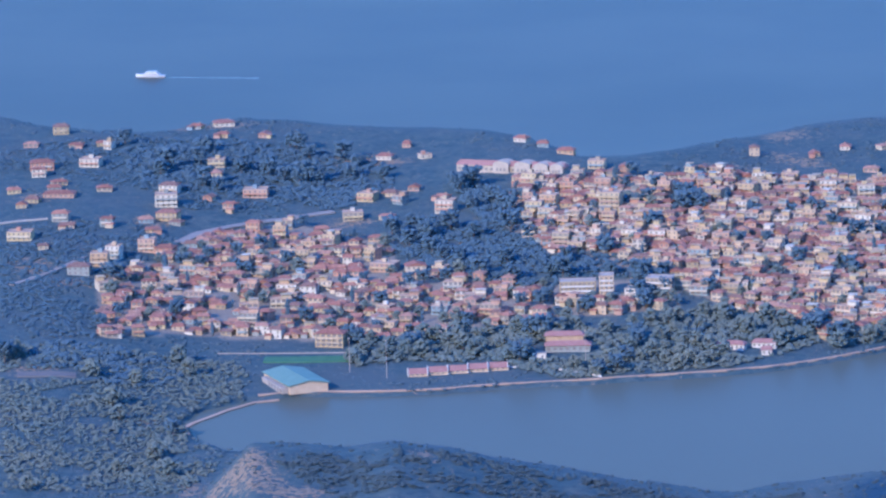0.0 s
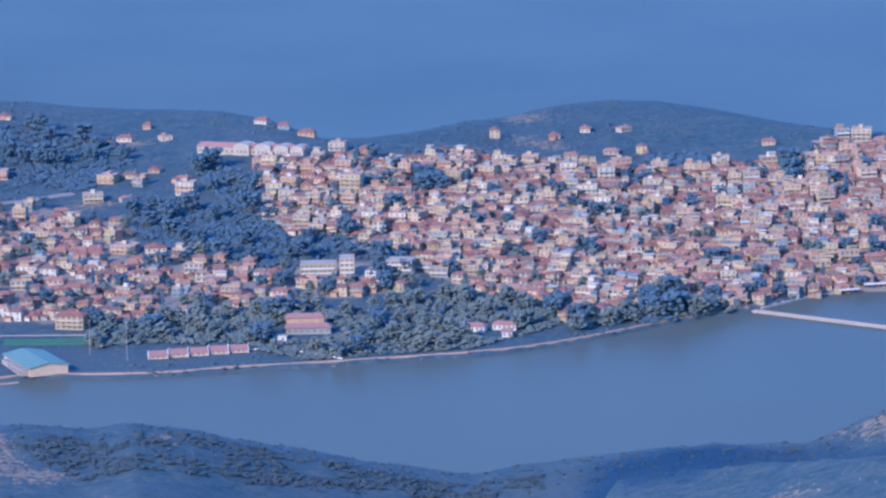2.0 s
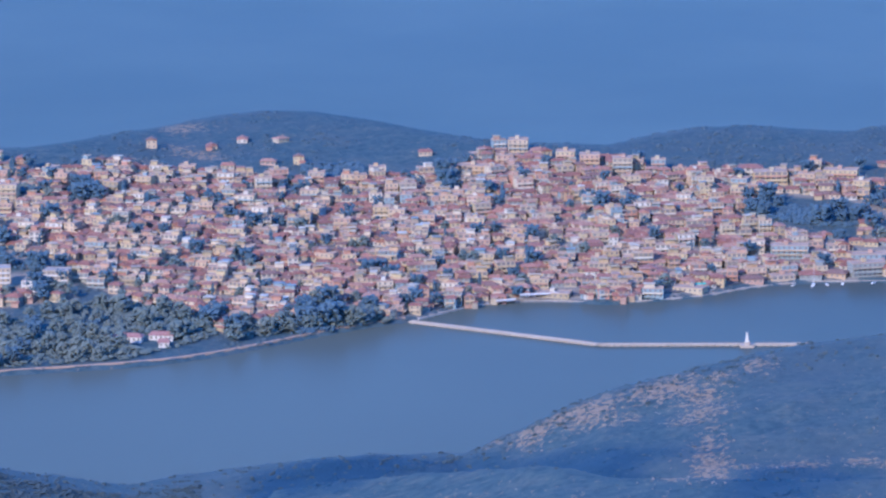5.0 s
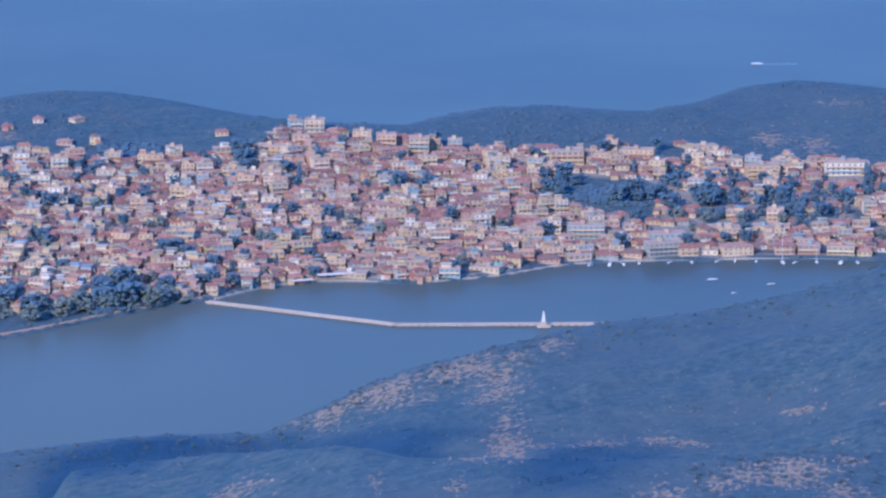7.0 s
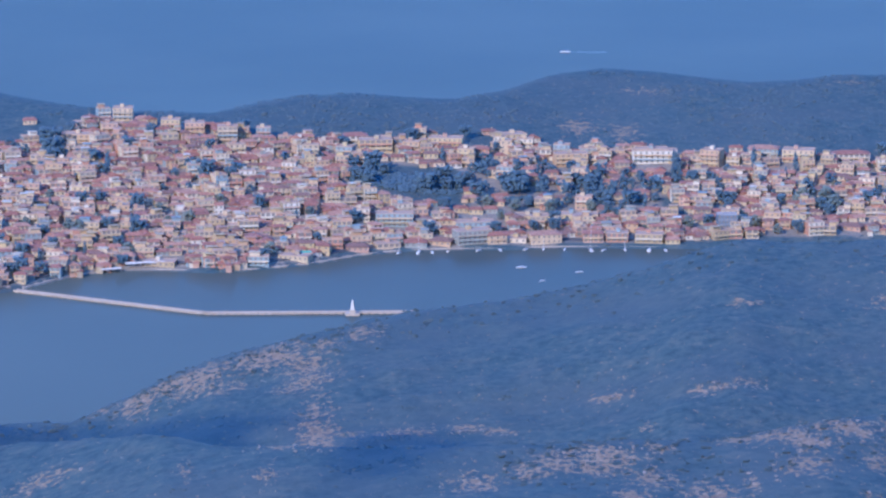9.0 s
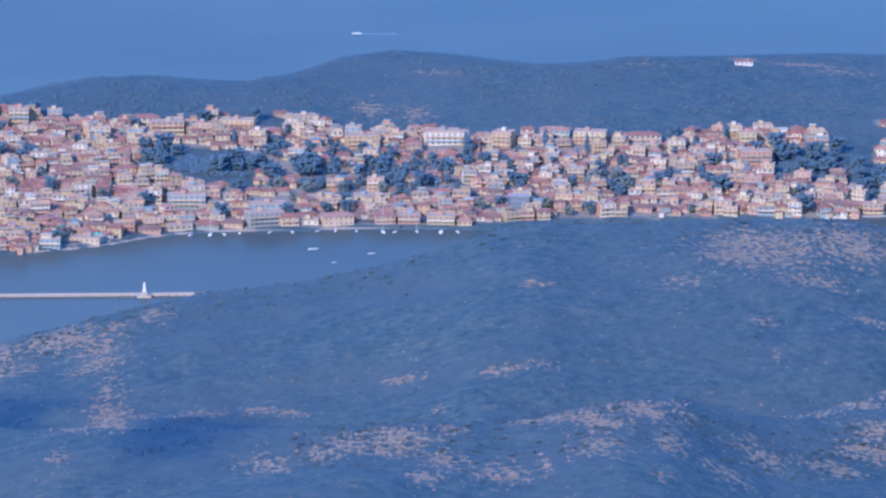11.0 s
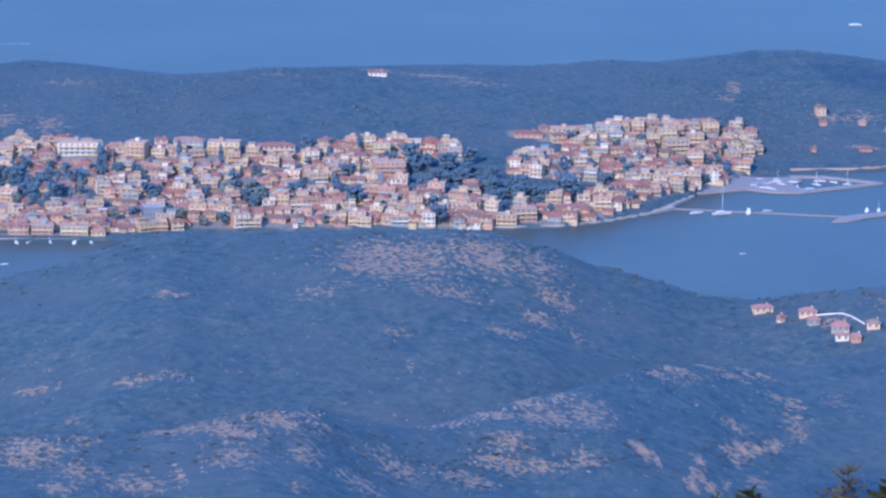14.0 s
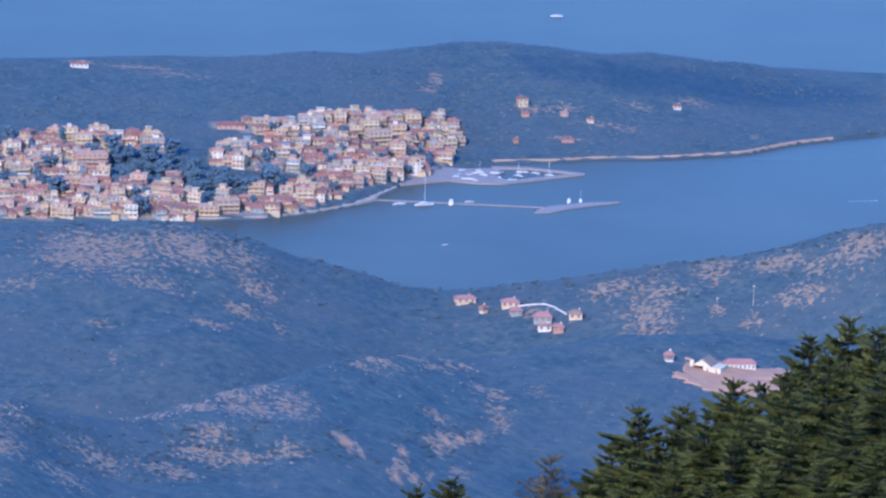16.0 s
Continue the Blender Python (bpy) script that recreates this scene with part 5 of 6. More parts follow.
def ribbon(name, pts, width, lift, mt, label, category, thick=0.5, level=None, kind="structure"):
    """A band that follows the ground along a line: road, path, quay or wall top."""
    fine = []
    for (xa, ya), (xb, yb) in zip(pts, pts[1:]):
        n = max(1, int(math.hypot(xb - xa, yb - ya) / 6))
        fine += [(xa + (xb - xa) * i / n, ya + (yb - ya) * i / n) for i in range(n)]
    fine.append(pts[-1])
    v, f = [], []
    for i, (x, y) in enumerate(fine):
        xa, ya = fine[max(0, i - 1)]
        xb, yb = fine[min(len(fine) - 1, i + 1)]
        l = math.hypot(xb - xa, yb - ya) or 1
        nx, ny = -(yb - ya) / l * width / 2, (xb - xa) / l * width / 2
        top = level if level is not None else max(ground_z(x, y), ground_z(x + nx, y + ny), ground_z(x - nx, y - ny), 0.2) + lift
        v += [(x + nx, y + ny, top), (x - nx, y - ny, top), (x - nx, y - ny, top - thick), (x + nx, y + ny, top - thick)]
        if i:
            k = 4 * i
            f += [(k - 4, k - 3, k + 1, k), (k - 3, k - 2, k + 2, k + 1), (k - 1, k - 4, k, k + 3)]
    f += [(0, 3, 2, 1), (len(v) - 4, len(v) - 3, len(v) - 2, len(v) - 1)]
    return tagged(link(name, v, f, mt), label, category, kind=kind)


def along_coast(b0, b1, inland, n=40):
    out = []
    for k in range(n + 1):
        b = b0 + (b1 - b0) * k / n
        r = float(np.interp(b, BEARINGS, COAST)) + inland
        out.append((r * math.sin(radians(b)), r * math.cos(radians(b))))
    return out


ribbon("shore_path", along_coast(-11.9, -4.1, 3.5), 2.4, 0.2, EARTH, "pale earth path along the lagoon shore", "path", 1.2)
ribbon("lagoon_bank", [(-665, 2963), (-670, 2976), (-672, 2989), (-670, 3000), (-667, 3009), (-663, 3019), (-658, 3034), (-646, 3057), (-634, 3064)], 3.0, 0.35, EARTH, "pale stony bank at the head of the lagoon", "bank", 1.5)
ribbon("quay", along_coast(-4.0, 2.9, 2.0), 6, 0, STONE, "pale stone quay along the town front", "quay", 4.0, 1.1)
ribbon("quay_road", along_coast(-3.9, 2.9, 11.5), 7, 0.15, ASPHALT, "asphalt road behind the quay", "road", 0.6)
ribbon("north_quay", along_coast(6.5, 8.9, 1.5), 4.5, 0, STONE, "pale stone quay at the north end of the town", "quay", 4.0, 1.3)
ribbon("shore_cliff", along_coast(9.9, 13.4, 1.0), 2.4, 0, EARTH, "pinkish earth bank along the far shore", "bank", 4.0, 1.9)
ribbon("hill_road", [(-769, 3421), (-763, 3453), (-743, 3480), (-724, 3498), (-705, 3514), (-689, 3525)], 8, 0.5, PAVING, "pale concrete road climbing the hill", "road", 0.8)
ribbon("lane", [(-843, 3281), (-831, 3307), (-821, 3339), (-817, 3366)], 4.5, 0.35, PAVING, "narrow pale lane between fields", "lane", 0.7)
ribbon("lane", [(-893, 3454), (-880, 3462), (-865, 3468)], 3.5, 0.6, STONE, "pale lane past scattered houses", "lane", 0.9)
ribbon("garden_wall", [(-517, 3140), (-494, 3144), (-478, 3134), (-457, 3123)], 0.8, 0.9, WHITEWASH, "low whitewashed boundary wall", "wall", 2.4)
ribbon("roadside_wall", [(-690, 3163), (-672, 3166), (-637, 3171), (-612, 3172)], 0.6, 0.45, STONE, "long low stone roadside wall", "wall", 1.8)
ribbon("green_field", [(-660, 3152), (-610, 3158)], 16, 0.12, surface("grass", (0.05, 0.11, 0.05), (0.08, 0.15, 0.07), 0.2, 2), "flat green playing field", "field", 0.6)
ribbon("tilled_field", [(-785, 3060), (-752, 3067)], 14, 0.15, surface("tilled_soil", (0.11, 0.095, 0.085), (0.16, 0.135, 0.115), 0.2, 2), "bare tilled field in the plain", "field", 0.6)


def stone_bridge():
    bridge = new("stone_bridge")
    tagged(bridge, "long low stone causeway bridge with many small arches", "bridge")
    line = [(-231, 3275), (-117, 3209), (-30, 3212), (62, 3215)]
    pier_mesh = None
    for (xa, ya), (xb, yb) in zip(line, line[1:]):
        l, turn = math.hypot(xb - xa, yb - ya), math.degrees(math.atan2(yb - ya, xb - xa))
        m = pose(xa, ya, 0, 0, 0, turn)
        for nm, q in (("deck", (-1, -1.9, 0.6, l + 1, 1.9, 1.0)), ("parapet", (-1, -2.2, 0.6, l + 1, -1.91, 1.3)), ("parapet", (-1, 1.91, 0.6, l + 1, 2.2, 1.3))):
            box_part(nm, *q, STONE, bridge).matrix_basis = m
        for k in range(int(l / 4.5)):
            if pier_mesh is None:
                p = link("pier", *joined(quad_box(-1.7, -2.1, -3, 1.7, 2.1, 0.4), quad_box(-2.0, -2.1, 0.3, 2.0, 2.1, 0.6)), STONE, bridge)
                pier_mesh = p.data
            else:
                p = new("pier", pier_mesh)
                p.parent = bridge
            p.matrix_basis = m @ pose(2 + 4.5 * k, 0, 0)


def obelisk():
    ob = stand("obelisk", -31, 3207, 4, "pale stone obelisk on a stepped base in the water", "obelisk")
    box_part("platform", -4, -2.5, -3, 4, 2.5, 1.5, STONE, ob)
    box_part("plinth", -1.5, -1.5, 1.5, 1.5, 1.5, 3.4, STONE, ob)
    s, t = 1.0, 0.35
    v = [(-s, -s, 3.4), (s, -s, 3.4), (s, s, 3.4), (-s, s, 3.4), (-t, -t, 8.6), (t, -t, 8.6), (t, t, 8.6), (-t, t, 8.6), (0, 0, 9.4)]
    link("shaft", v, [(0, 1, 5, 4), (1, 2, 6, 5), (2, 3, 7, 6), (3, 0, 4, 7), (4, 5, 8), (5, 6, 8), (6, 7, 8), (7, 4, 8)], WHITEWASH, ob)


def boat(x, y, length, turn, label, name="boat", tiers=1, mast=0.0, group="moored boats"):
    ob = stand(name, x, y, turn, label, "boat", group)
    l, b = length / 2, length * 0.14
    v, f = [], []
    for k, t in enumerate((-1, -0.6, 0, 0.55, 1)):
        w = b * (0.85, 1, 1, 0.75, 0.05)[k]
        z = length * (0.07, 0.07, 0.075, 0.09, 0.115)[k]
        v += [(t * l, -w * 0.6, -0.3), (t * l, -w, z), (t * l, w, z), (t * l, w * 0.6, -0.3)]
        if k:
            n = 4 * k
            f += [(n - 4, n, n + 1, n - 3), (n - 3, n + 1, n + 2, n - 2), (n - 2, n + 2, n + 3, n - 1)]
    f += [(0, 1, 2, 3), (len(v) - 1, len(v) - 2, len(v) - 3, len(v) - 4)]
    link("hull", v, f, BOAT_WHITE, ob)
    z = length * 0.075
    for k in range(tiers):
        q = 0.62 - 0.17 * k
        h = length * 0.06
        link("cabin", *prism([(-l * q, z), (l * q * 0.8, z), (l * q * 0.55, z + h), (-l * q, z + h)], -b * (0.75 - 0.12 * k), b * (0.75 - 0.12 * k)), BOAT_WHITE, ob)
        box_part("cabin_window", -l * q * 0.9, -b * (0.76 - 0.12 * k), z + h * 0.35, l * q * 0.5, b * (0.76 - 0.12 * k), z + h * 0.75, GLASS, ob)
        z += h
    if mast:
        box_part("mast", -0.08, -0.08, z - length * 0.05, 0.08, 0.08, mast, BOAT_WHITE, ob)
        box_part("boom", -l * 0.6, -0.07, z + 0.6, 0.0, 0.07, z + 0.85, BOAT_WHITE, ob)
    return ob


def foam(x, y, length, width, turn):
    """The white trail that a boat leaves on the water."""
    v, f = [], []
    for k in range(13):
        t = k / 12
        w = width * (0.35 + 0.65 * t) * (1 + 0.3 * math.sin(k * 2.3))
        v += [(t * length, -w, 0.12), (t * length, w, 0.12)]
        if k:
            f.append((2 * k - 2, 2 * k - 1, 2 * k + 1, 2 * k))
    ob = tagged(link("wake", v, f, BOAT_WHITE), "thin white wake trailing over the water", "wake", kind="stuff")
    ob.matrix_world = pose(x, y, 0, 0, 0, turn)


boat(-975, 4262, 24, 176, "white two-deck ferry under way at sea", "ferry", 2, group="vessels under way")
foam(-962, 4260, 75, 0.9, -4)
boat(120, 4188, 8, 178, "small white motor boat under way", "motor_boat", 1, group="vessels under way")
foam(124, 4188, 26, 0.6, 0)
boat(798, 4297, 10, 178, "small white motor boat under way", "motor_boat", 1, group="vessels under way")
foam(848, 3511, 22, 0.5, 10)
for x, y, l, turn, mast in ((70, 3350, 6.5, 12, 0), (82, 3309, 4, 30, 0), (105, 3336, 5, 20, 0), (560, 3368, 4, 10, 0)):
    boat(x, y, l, turn, "small white boat at anchor in the bay", mast=mast)
for k, (x, y, l, mast) in enumerate(((8, 3396, 12, 14), (16, 3397, 9, 0), (-4, 3395, 8, 11), (26, 3401, 8, 0), (58, 3405, 9, 0), (74, 3407, 7, 0), (85, 3408, 7, 10), (114, 3404, 11, 16), (122, 3405, 8, 0), (150, 3404, 13, 0), (160, 3405, 9, 0), (45, 3404, 8, 0), (98, 3408, 7, 0), (135, 3406, 8, 9))):
    boat(x, y, l * 0.68, 80 + 25 * math.sin(k * 2.1), "white boat tied up at the quay", mast=mast, group="boats at the quay")
boat(552, 3503, 9, 20, "dark-shadowed small boat beside the pier", mast=0)
boat(568, 3500, 13, 15, "sailing yacht with a tall mast beside the pier", "sailing_yacht", 1, 21)
boat(586, 3505, 12, 78, "white motor cruiser moored stern-to at the pier", "motor_cruiser", 3)
boat(599, 3511, 6, 10, "small white boat by the pier")
boat(664, 3511, 9, 75, "white patrol boat at the pier head", "motor_cruiser", 3)
boat(672, 3513, 8, 80, "white patrol boat at the pier head", "motor_cruiser", 2, 7)


def platform(name, pts, top, mt, label, category):
    """A quay or mole of any outline, standing in the water."""
    n = len(pts)
    v = [(x, y, top) for x, y in pts] + [(x, y, -3.0) for x, y in pts]
    f = [tuple(range(n)), tuple(range(2 * n - 1, n - 1, -1))] + [(i, n + i, n + (i + 1) % n, (i + 1) % n) for i in range(n)]
    bm = bmesh.new()
    vs = [bm.verts.new(q) for q in v]
    for q in f:
        bm.faces.new([vs[i] for i in q])
    bmesh.ops.recalc_face_normals(bm, faces=bm.faces)
    me = bpy.data.meshes.new(name)
    bm.to_mesh(me), bm.free()
    me.materials.append(mt)
    return tagged(new(name, me), label, category, kind="structure")


platform("harbour_spit", [(498, 3494), (522, 3499), (538, 3515), (541, 3522), (520, 3520), (502, 3512)], 1.5, STONE, "low paved spit at the pier's root", "quay")
platform("pier", [(536, 3517), (590, 3503.5), (646, 3488.5), (648, 3490.5), (590, 3505.5), (537, 3519.5)], 0.55, PAVING, "long narrow concrete pier", "pier")
platform("pier_head", [(634, 3471), (645, 3472), (660, 3486), (682, 3498.5), (697, 3506), (696, 3509), (672, 3505), (648, 3493), (638, 3481)], 0.7, PAVING, "low stone pier head", "pier")
platform("marina_quay", [(596, 3585), (612, 3574), (632, 3571), (638, 3580), (630, 3600), (640, 3615), (634, 3628), (605, 3625)], 1.0, PAVING, "paved marina quay", "quay")
platform("harbour_apron", [(523, 3576), (565, 3604), (600, 3630), (621, 3623), (606, 3588), (596, 3583), (559, 3566), (526, 3548)], 1.35, PAVING, "paved harbour apron behind the marina", "quay")
platform("marina_mole", [(628, 3570), (660, 3587), (692, 3605), (690, 3610), (656, 3594), (628, 3577)], 0.9, PAVING, "thin stone mole of the marina", "mole")
platform("marina_mole", [(634, 3628), (655, 3627), (690, 3606), (693, 3609), (657, 3633), (634, 3635)], 1.0, PAVING, "thin stone mole of the marina", "mole")
mpick = random.Random(5)
for k in range(26):
    x, y = mpick.uniform(603, 634), mpick.uniform(3578, 3622)
    if k < 16:
        boat(x, y, mpick.uniform(3.5, 6.5), mpick.uniform(0, 180), "white boat laid up on the marina quay", mast=mpick.choice((0, 0, 8)), group="boats in the marina").location.z = 1.05
for x, y, l in ((640, 3589, 7), (647, 3604, 7), (652, 3617, 8), (660, 3613, 7), (668, 3606, 6)):
    boat(x, y, l, mpick.uniform(0, 180), "white boat afloat in the marina", mast=mpick.choice((0, 9)), group="boats in the marina")
canopy = stand("canopy", 565, 3597, 5, "bright blue awning on posts by the harbour", "canopy")
BLUE = surface("blue_canvas", (0.05, 0.20, 0.42), (0.08, 0.28, 0.52), 0.5, 3, 0.6)
link("cover", *prism([(-5, 3.0), (5, 3.0), (4.2, 4.4), (-4.2, 4.4)], -4, 4), BLUE, canopy)
for sx in (-4.5, 4.5):
    for sy in (-3.5, 3.5):
        box_part("post", sx - 0.1, sy - 0.1, -1.5, sx + 0.1, sy + 0.1, 3.0, CONCRETE, canopy)


def cottage(x, y, w, d, n, turn, wall, roof, label, group, rise=1.7, ridge=0.45, name="cottage"):
    h = stand(name, x, y, turn, label, "house", group, -0.2)
    v, f, sl = walls(w, d, n, max(2, round(w / 3)), 2, 2.6)
    link("wall", v, f, [wall, GLASS], h, slots=sl)
    link("roof", *hip_roof(w, d, n * 2.6, rise, 0.5, ridge), roof, h)
    link("chimney", *quad_box(w * 0.2, 0.3, n * 2.6 + 0.2, w * 0.2 + 0.6, 0.9, n * 2.6 + rise + 0.8), wall, h)
    return h


WEATHERED = surface("weathered_tiles", (0.15, 0.11, 0.075), (0.24, 0.175, 0.12), 0.4, 3)
# houses on the saddle of the near hills
cottage(432.6, 2540, 9, 5, 1, 8, OCHRE, RED_ROOF, "long ochre house with red roof on the hillside", "hillside houses", 1.2, 0.65)
cottage(438.5, 2522.5, 3.0, 2.8, 1, 35, OCHRE, TILE, "tiny ochre chapel among the scrub", "hillside houses", 1.0)
cottage(451.8, 2527, 8, 5, 1, -6, OCHRE, RED_ROOF, "ochre house with hipped red roof above its neighbour", "hillside houses", 1.6, 0.35)
cottage(452.0, 2513, 5.2, 4.5, 1, 4, PLASTER, RED_ROOF, "low plastered house just below the ochre one", "hillside houses", 1.4)
cottage(462.2, 2499, 8.2, 5.5, 1, -10, PLASTER, RED_ROOF, "low pink house with broad red roof", "hillside houses", 2.0)
cottage(461.4, 2489.5, 6, 4, 1, -4, WHITEWASH, TILE, "low white house with pale roof", "hillside houses", 0.8, 0.6)
cottage(467.2, 2486, 4.6, 4, 1, -8, PLASTER, RED_ROOF, "small pink house beside the white one", "hillside houses", 1.3)
cottage(477.2, 2496.5, 6, 5, 1, -14, OCHRE, WEATHERED, "ochre house with weathered roof at the end of the white wall", "hillside houses", 1.6)
ribbon("terrace_wall", [(455.5, 2524), (461, 2521.5), (466.7, 2519), (470, 2513), (472.5, 2506), (474, 2502)], 0.5, 0.5, WHITEWASH, "winding whitewashed terrace wall", "wall", 1.0)

# the monastery on its levelled terrace
platform_z = 212.5


def earth_terrace():
    """Flat yard that breaks into a worn bank towards the valley."""
    nx, ny, verts, keep = 60, 56, [], []
    for j in range(ny + 1):
        for i in range(nx + 1):
            x, y = 417 + i, 1996 + j
            dx, dy = max(431 - x, 0, x - 469), max(2026 - y, 0, y - 2044)
            away = math.hypot(dx, dy)
            worn = 2.2 * math.sin(x * 0.55 + y * 0.2) + 1.6 * math.sin(y * 0.8 - x * 0.25)
            reach = (21 if y < 2026 else 5 if y < 2042 else 0) + worn - (1.4 if y < 2036 else 3) * max(433 - x, 0)
            g = ground_z(x, y)
            keep.append(away < reach)
            verts.append((x, y, max(g + 0.35, platform_z - 0.42 * away) if away < reach - 1 else g - 0.6))
    faces = []
    for j in range(ny):
        for i in range(nx):
            q = (j * (nx + 1) + i, j * (nx + 1) + i + 1, (j + 1) * (nx + 1) + i + 1, (j + 1) * (nx + 1) + i)
            if any(keep[k] for k in q):
                faces.append(q)
    return verts, faces


yard = link("terrace", *earth_terrace(), surface("trodden_earth", (0.27, 0.155, 0.085), (0.40, 0.24, 0.135), 0.15, 1.2))
tagged(yard, "levelled earth terrace with a worn bank under the monastery", "terrace", kind="structure")
church = new("monastery_church")
church.matrix_world = pose(439.5, 2036, platform_z, 0, 0, -30)
tagged(church, "cream plastered monastery church with gable front and weathered tiled roof", "church")
v, f, sl = walls(7.0, 9.0, 1, 2, 3, 3.0, (0.7, 1.4), 1.0)
CREAM = surface("cream_plaster", (0.46, 0.37, 0.235), (0.55, 0.455, 0.31), 0.3, 3)
link("wall", v, f, [CREAM, GLASS], church, slots=sl)
link("pediment", *prism([(-3.5, 3.0), (3.5, 3.0), (0, 5.4)], -4.5, -4.1), CREAM, church)
link("roof", *prism([(-4.1, 2.9), (4.1, 2.9), (0, 5.75)], -4.1, 4.8), WEATHERED, church)
box_part("tower", -5.0, -3.2, -1, -3.52, -1.7, 4.6, CREAM, church)
link("tower_roof", *hip_roof(1.48, 1.5, 4.6, 0.8, 0.2, 0.1), TILE, church)
church.children[-1].location = (-4.26, -2.45, 0)
box_part("porch", 3.52, -3.6, -1, 5.6, 1.2, 1.7, WHITEWASH, church)
link("porch_roof", *hip_roof(2.1, 4.8, 1.7, 0.7, 0.25, 0.5), WEATHERED, church)
church.children[-1].location = (4.56, -1.2, 0)
cells = new("monastery_cells")
cells.matrix_world = pose(453.8, 2040, platform_z, 0, 0, -5)
tagged(cells, "long white row of monastery cells with dark red roof", "monastery")
v, f, sl = walls(11.5, 5, 1, 7, 2, 2.4, (0.8, 1.1), 1.0)
link("wall", v, f, [WHITEWASH, GLASS], cells, slots=sl)
link("roof", *hip_roof(11.5, 5, 2.4, 1.5, 0.5, 0.7), RED_ROOF, cells)
cottage(426.2, 2040, 2.8, 2.6, 1, 12, WHITEWASH, RED_ROOF, "small white house with red roof near the monastery", "hillside houses", 1.4)

# antenna masts and light poles
for x, y, h, nm, label in ((556, 2476, 9, "antenna_mast", "thin white antenna mast on the hill"), (539, 2476, 6, "antenna_mast", "thin white antenna mast on the hill"), (-580, 3112, 22, "light_pole", "tall thin floodlight pole by the lagoon"), (-604, 3125, 20, "light_pole", "tall thin floodlight pole by the lagoon"), (-470, 3150, 20, "light_pole", "tall thin floodlight pole by the lagoon")):
    p = stand(nm, x, y, 0, label, "mast", "masts")
    link("pole", *prism([(-0.16, -1), (0.16, -1), (0.08, h), (-0.08, h)], -0.12, 0.12), CONCRETE, p)
    box_part("head", -0.5, -0.15, h, 0.5, 0.15, h + 0.35, WHITEWASH, p)

# outlying buildings on the far hills
for x, y, w, n, mt in ((376, 3818, 20, 1, WHITEWASH), (677, 3752, 8, 1, PLASTER), (661, 3696, 5, 1, PLASTER), (704, 3751, 8, 1, PLASTER), (720, 3738, 7, 1, PLASTER), (697, 3698, 14, 1, RED_ROOF), (791, 3789, 8, 1, PLASTER)):
    cottage(x, y, w * 0.6, 4, n, 4, mt, TILE, "lone pale house on the wooded far hill", "far houses", 1.0, 0.7)


def market_canopy(x, y, length, turn, mt, label):
    m = stand("market_canopy", x, y, turn, label, "canopy", "quayside canopies")
    link("cover", *prism([(-1.8, 2.4), (1.8, 2.4), (0, 3.1)], -length / 2, length / 2), mt, m).matrix_basis = Matrix.Rotation(math.pi / 2, 4, "Z")
    for k in range(int(length / 4) + 1):
        for sy in (-1.6, 1.6):
            px = -length / 2 + 0.2 + k * (length - 0.4) / int(length / 4)
            box_part("post", px - 0.06, sy - 0.06, -0.6, px + 0.06, sy + 0.06, 2.45, CONCRETE, m)


GREEN_AWNING = surface("green_canvas", (0.10, 0.32, 0.22), (0.16, 0.42, 0.30), 0.5, 3, 0.6)
market_canopy(-178, 3333, 13, 24, WHITEWASH, "long white market canopy on the quay")
market_canopy(-158, 3342, 24, 14, WHITEWASH, "long white market canopy on the quay")
market_canopy(-62, 3372, 9, 14, GREEN_AWNING, "green canvas awning at the quay's edge")


def ridge_school():
    """Long white building on the ridge: tall white bays between stretches of dark red roof."""
    hall = stand("ridge_school", -585, 3616, -12, "long white school on the ridge with dark red roofs", "school")
    v, f, sl = walls(76, 9, 1, 20, 2, 4.2, (1.8, 1.6), 5.0)
    link("wall", v, f, [STONE, GLASS], hall, slots=sl)
    link("roof", *hip_roof(76, 9, 4.2, 2.6, 0.6, 0.95), RED_ROOF, hall)
    for x, w, h in ((-6, 11, 7.6), (9, 11, 7.6), (22, 10, 7.2), (33, 9, 7.0)):
        arch = [(x - w / 2, -4), (x + w / 2, -4), (x + w / 2, h - 1.4), (x + w * 0.25, h - 0.3), (x, h), (x - w * 0.25, h - 0.3), (x - w / 2, h - 1.4)]
        bay = link("bay", *prism(arch, -6.5, 5.5), STONE, hall)
        for k in range(3):
            box_part("window", x - w * 0.3 + k * w * 0.24, -6.54, 1.2, x - w * 0.3 + k * w * 0.24 + 1.2, -6.4, 3.0, GLASS, bay)


ridge_school()
sports_hall()
lagoon_sheds()
school()
hospital()
lakeside_houses()
glass_block()
stone_bridge()
obelisk()

# ---- rocks on the stony slopes ----


def rock_cover():
    pick = random.Random(41)
    spots = []
    for bx, by, sx, sy, k in BARE:
        if k < 0.2 or by > 3000:
            continue
        for _ in range(int(min(160, 3 + 0.1 * sx * sy * k))):
            x, y = pick.gauss(bx, sx * 0.8), pick.gauss(by, sy * 0.8)
            if wave(x, y, 9, 4) < -0.15:
                continue
            s = pick.choice((0.2, 0.3, 0.4, 0.6)) * pick.uniform(0.7, 1.3)
            spots.append((x, y, ground_z(x, y) + s * 0.2, s))
    v, f = clump_cloud(spots, pick, 0.6)
    tagged(link("rocks", v, f, ROCK), "pale weathered rocks strewn over the stony slopes", "rocks", kind="stuff")


rock_cover()

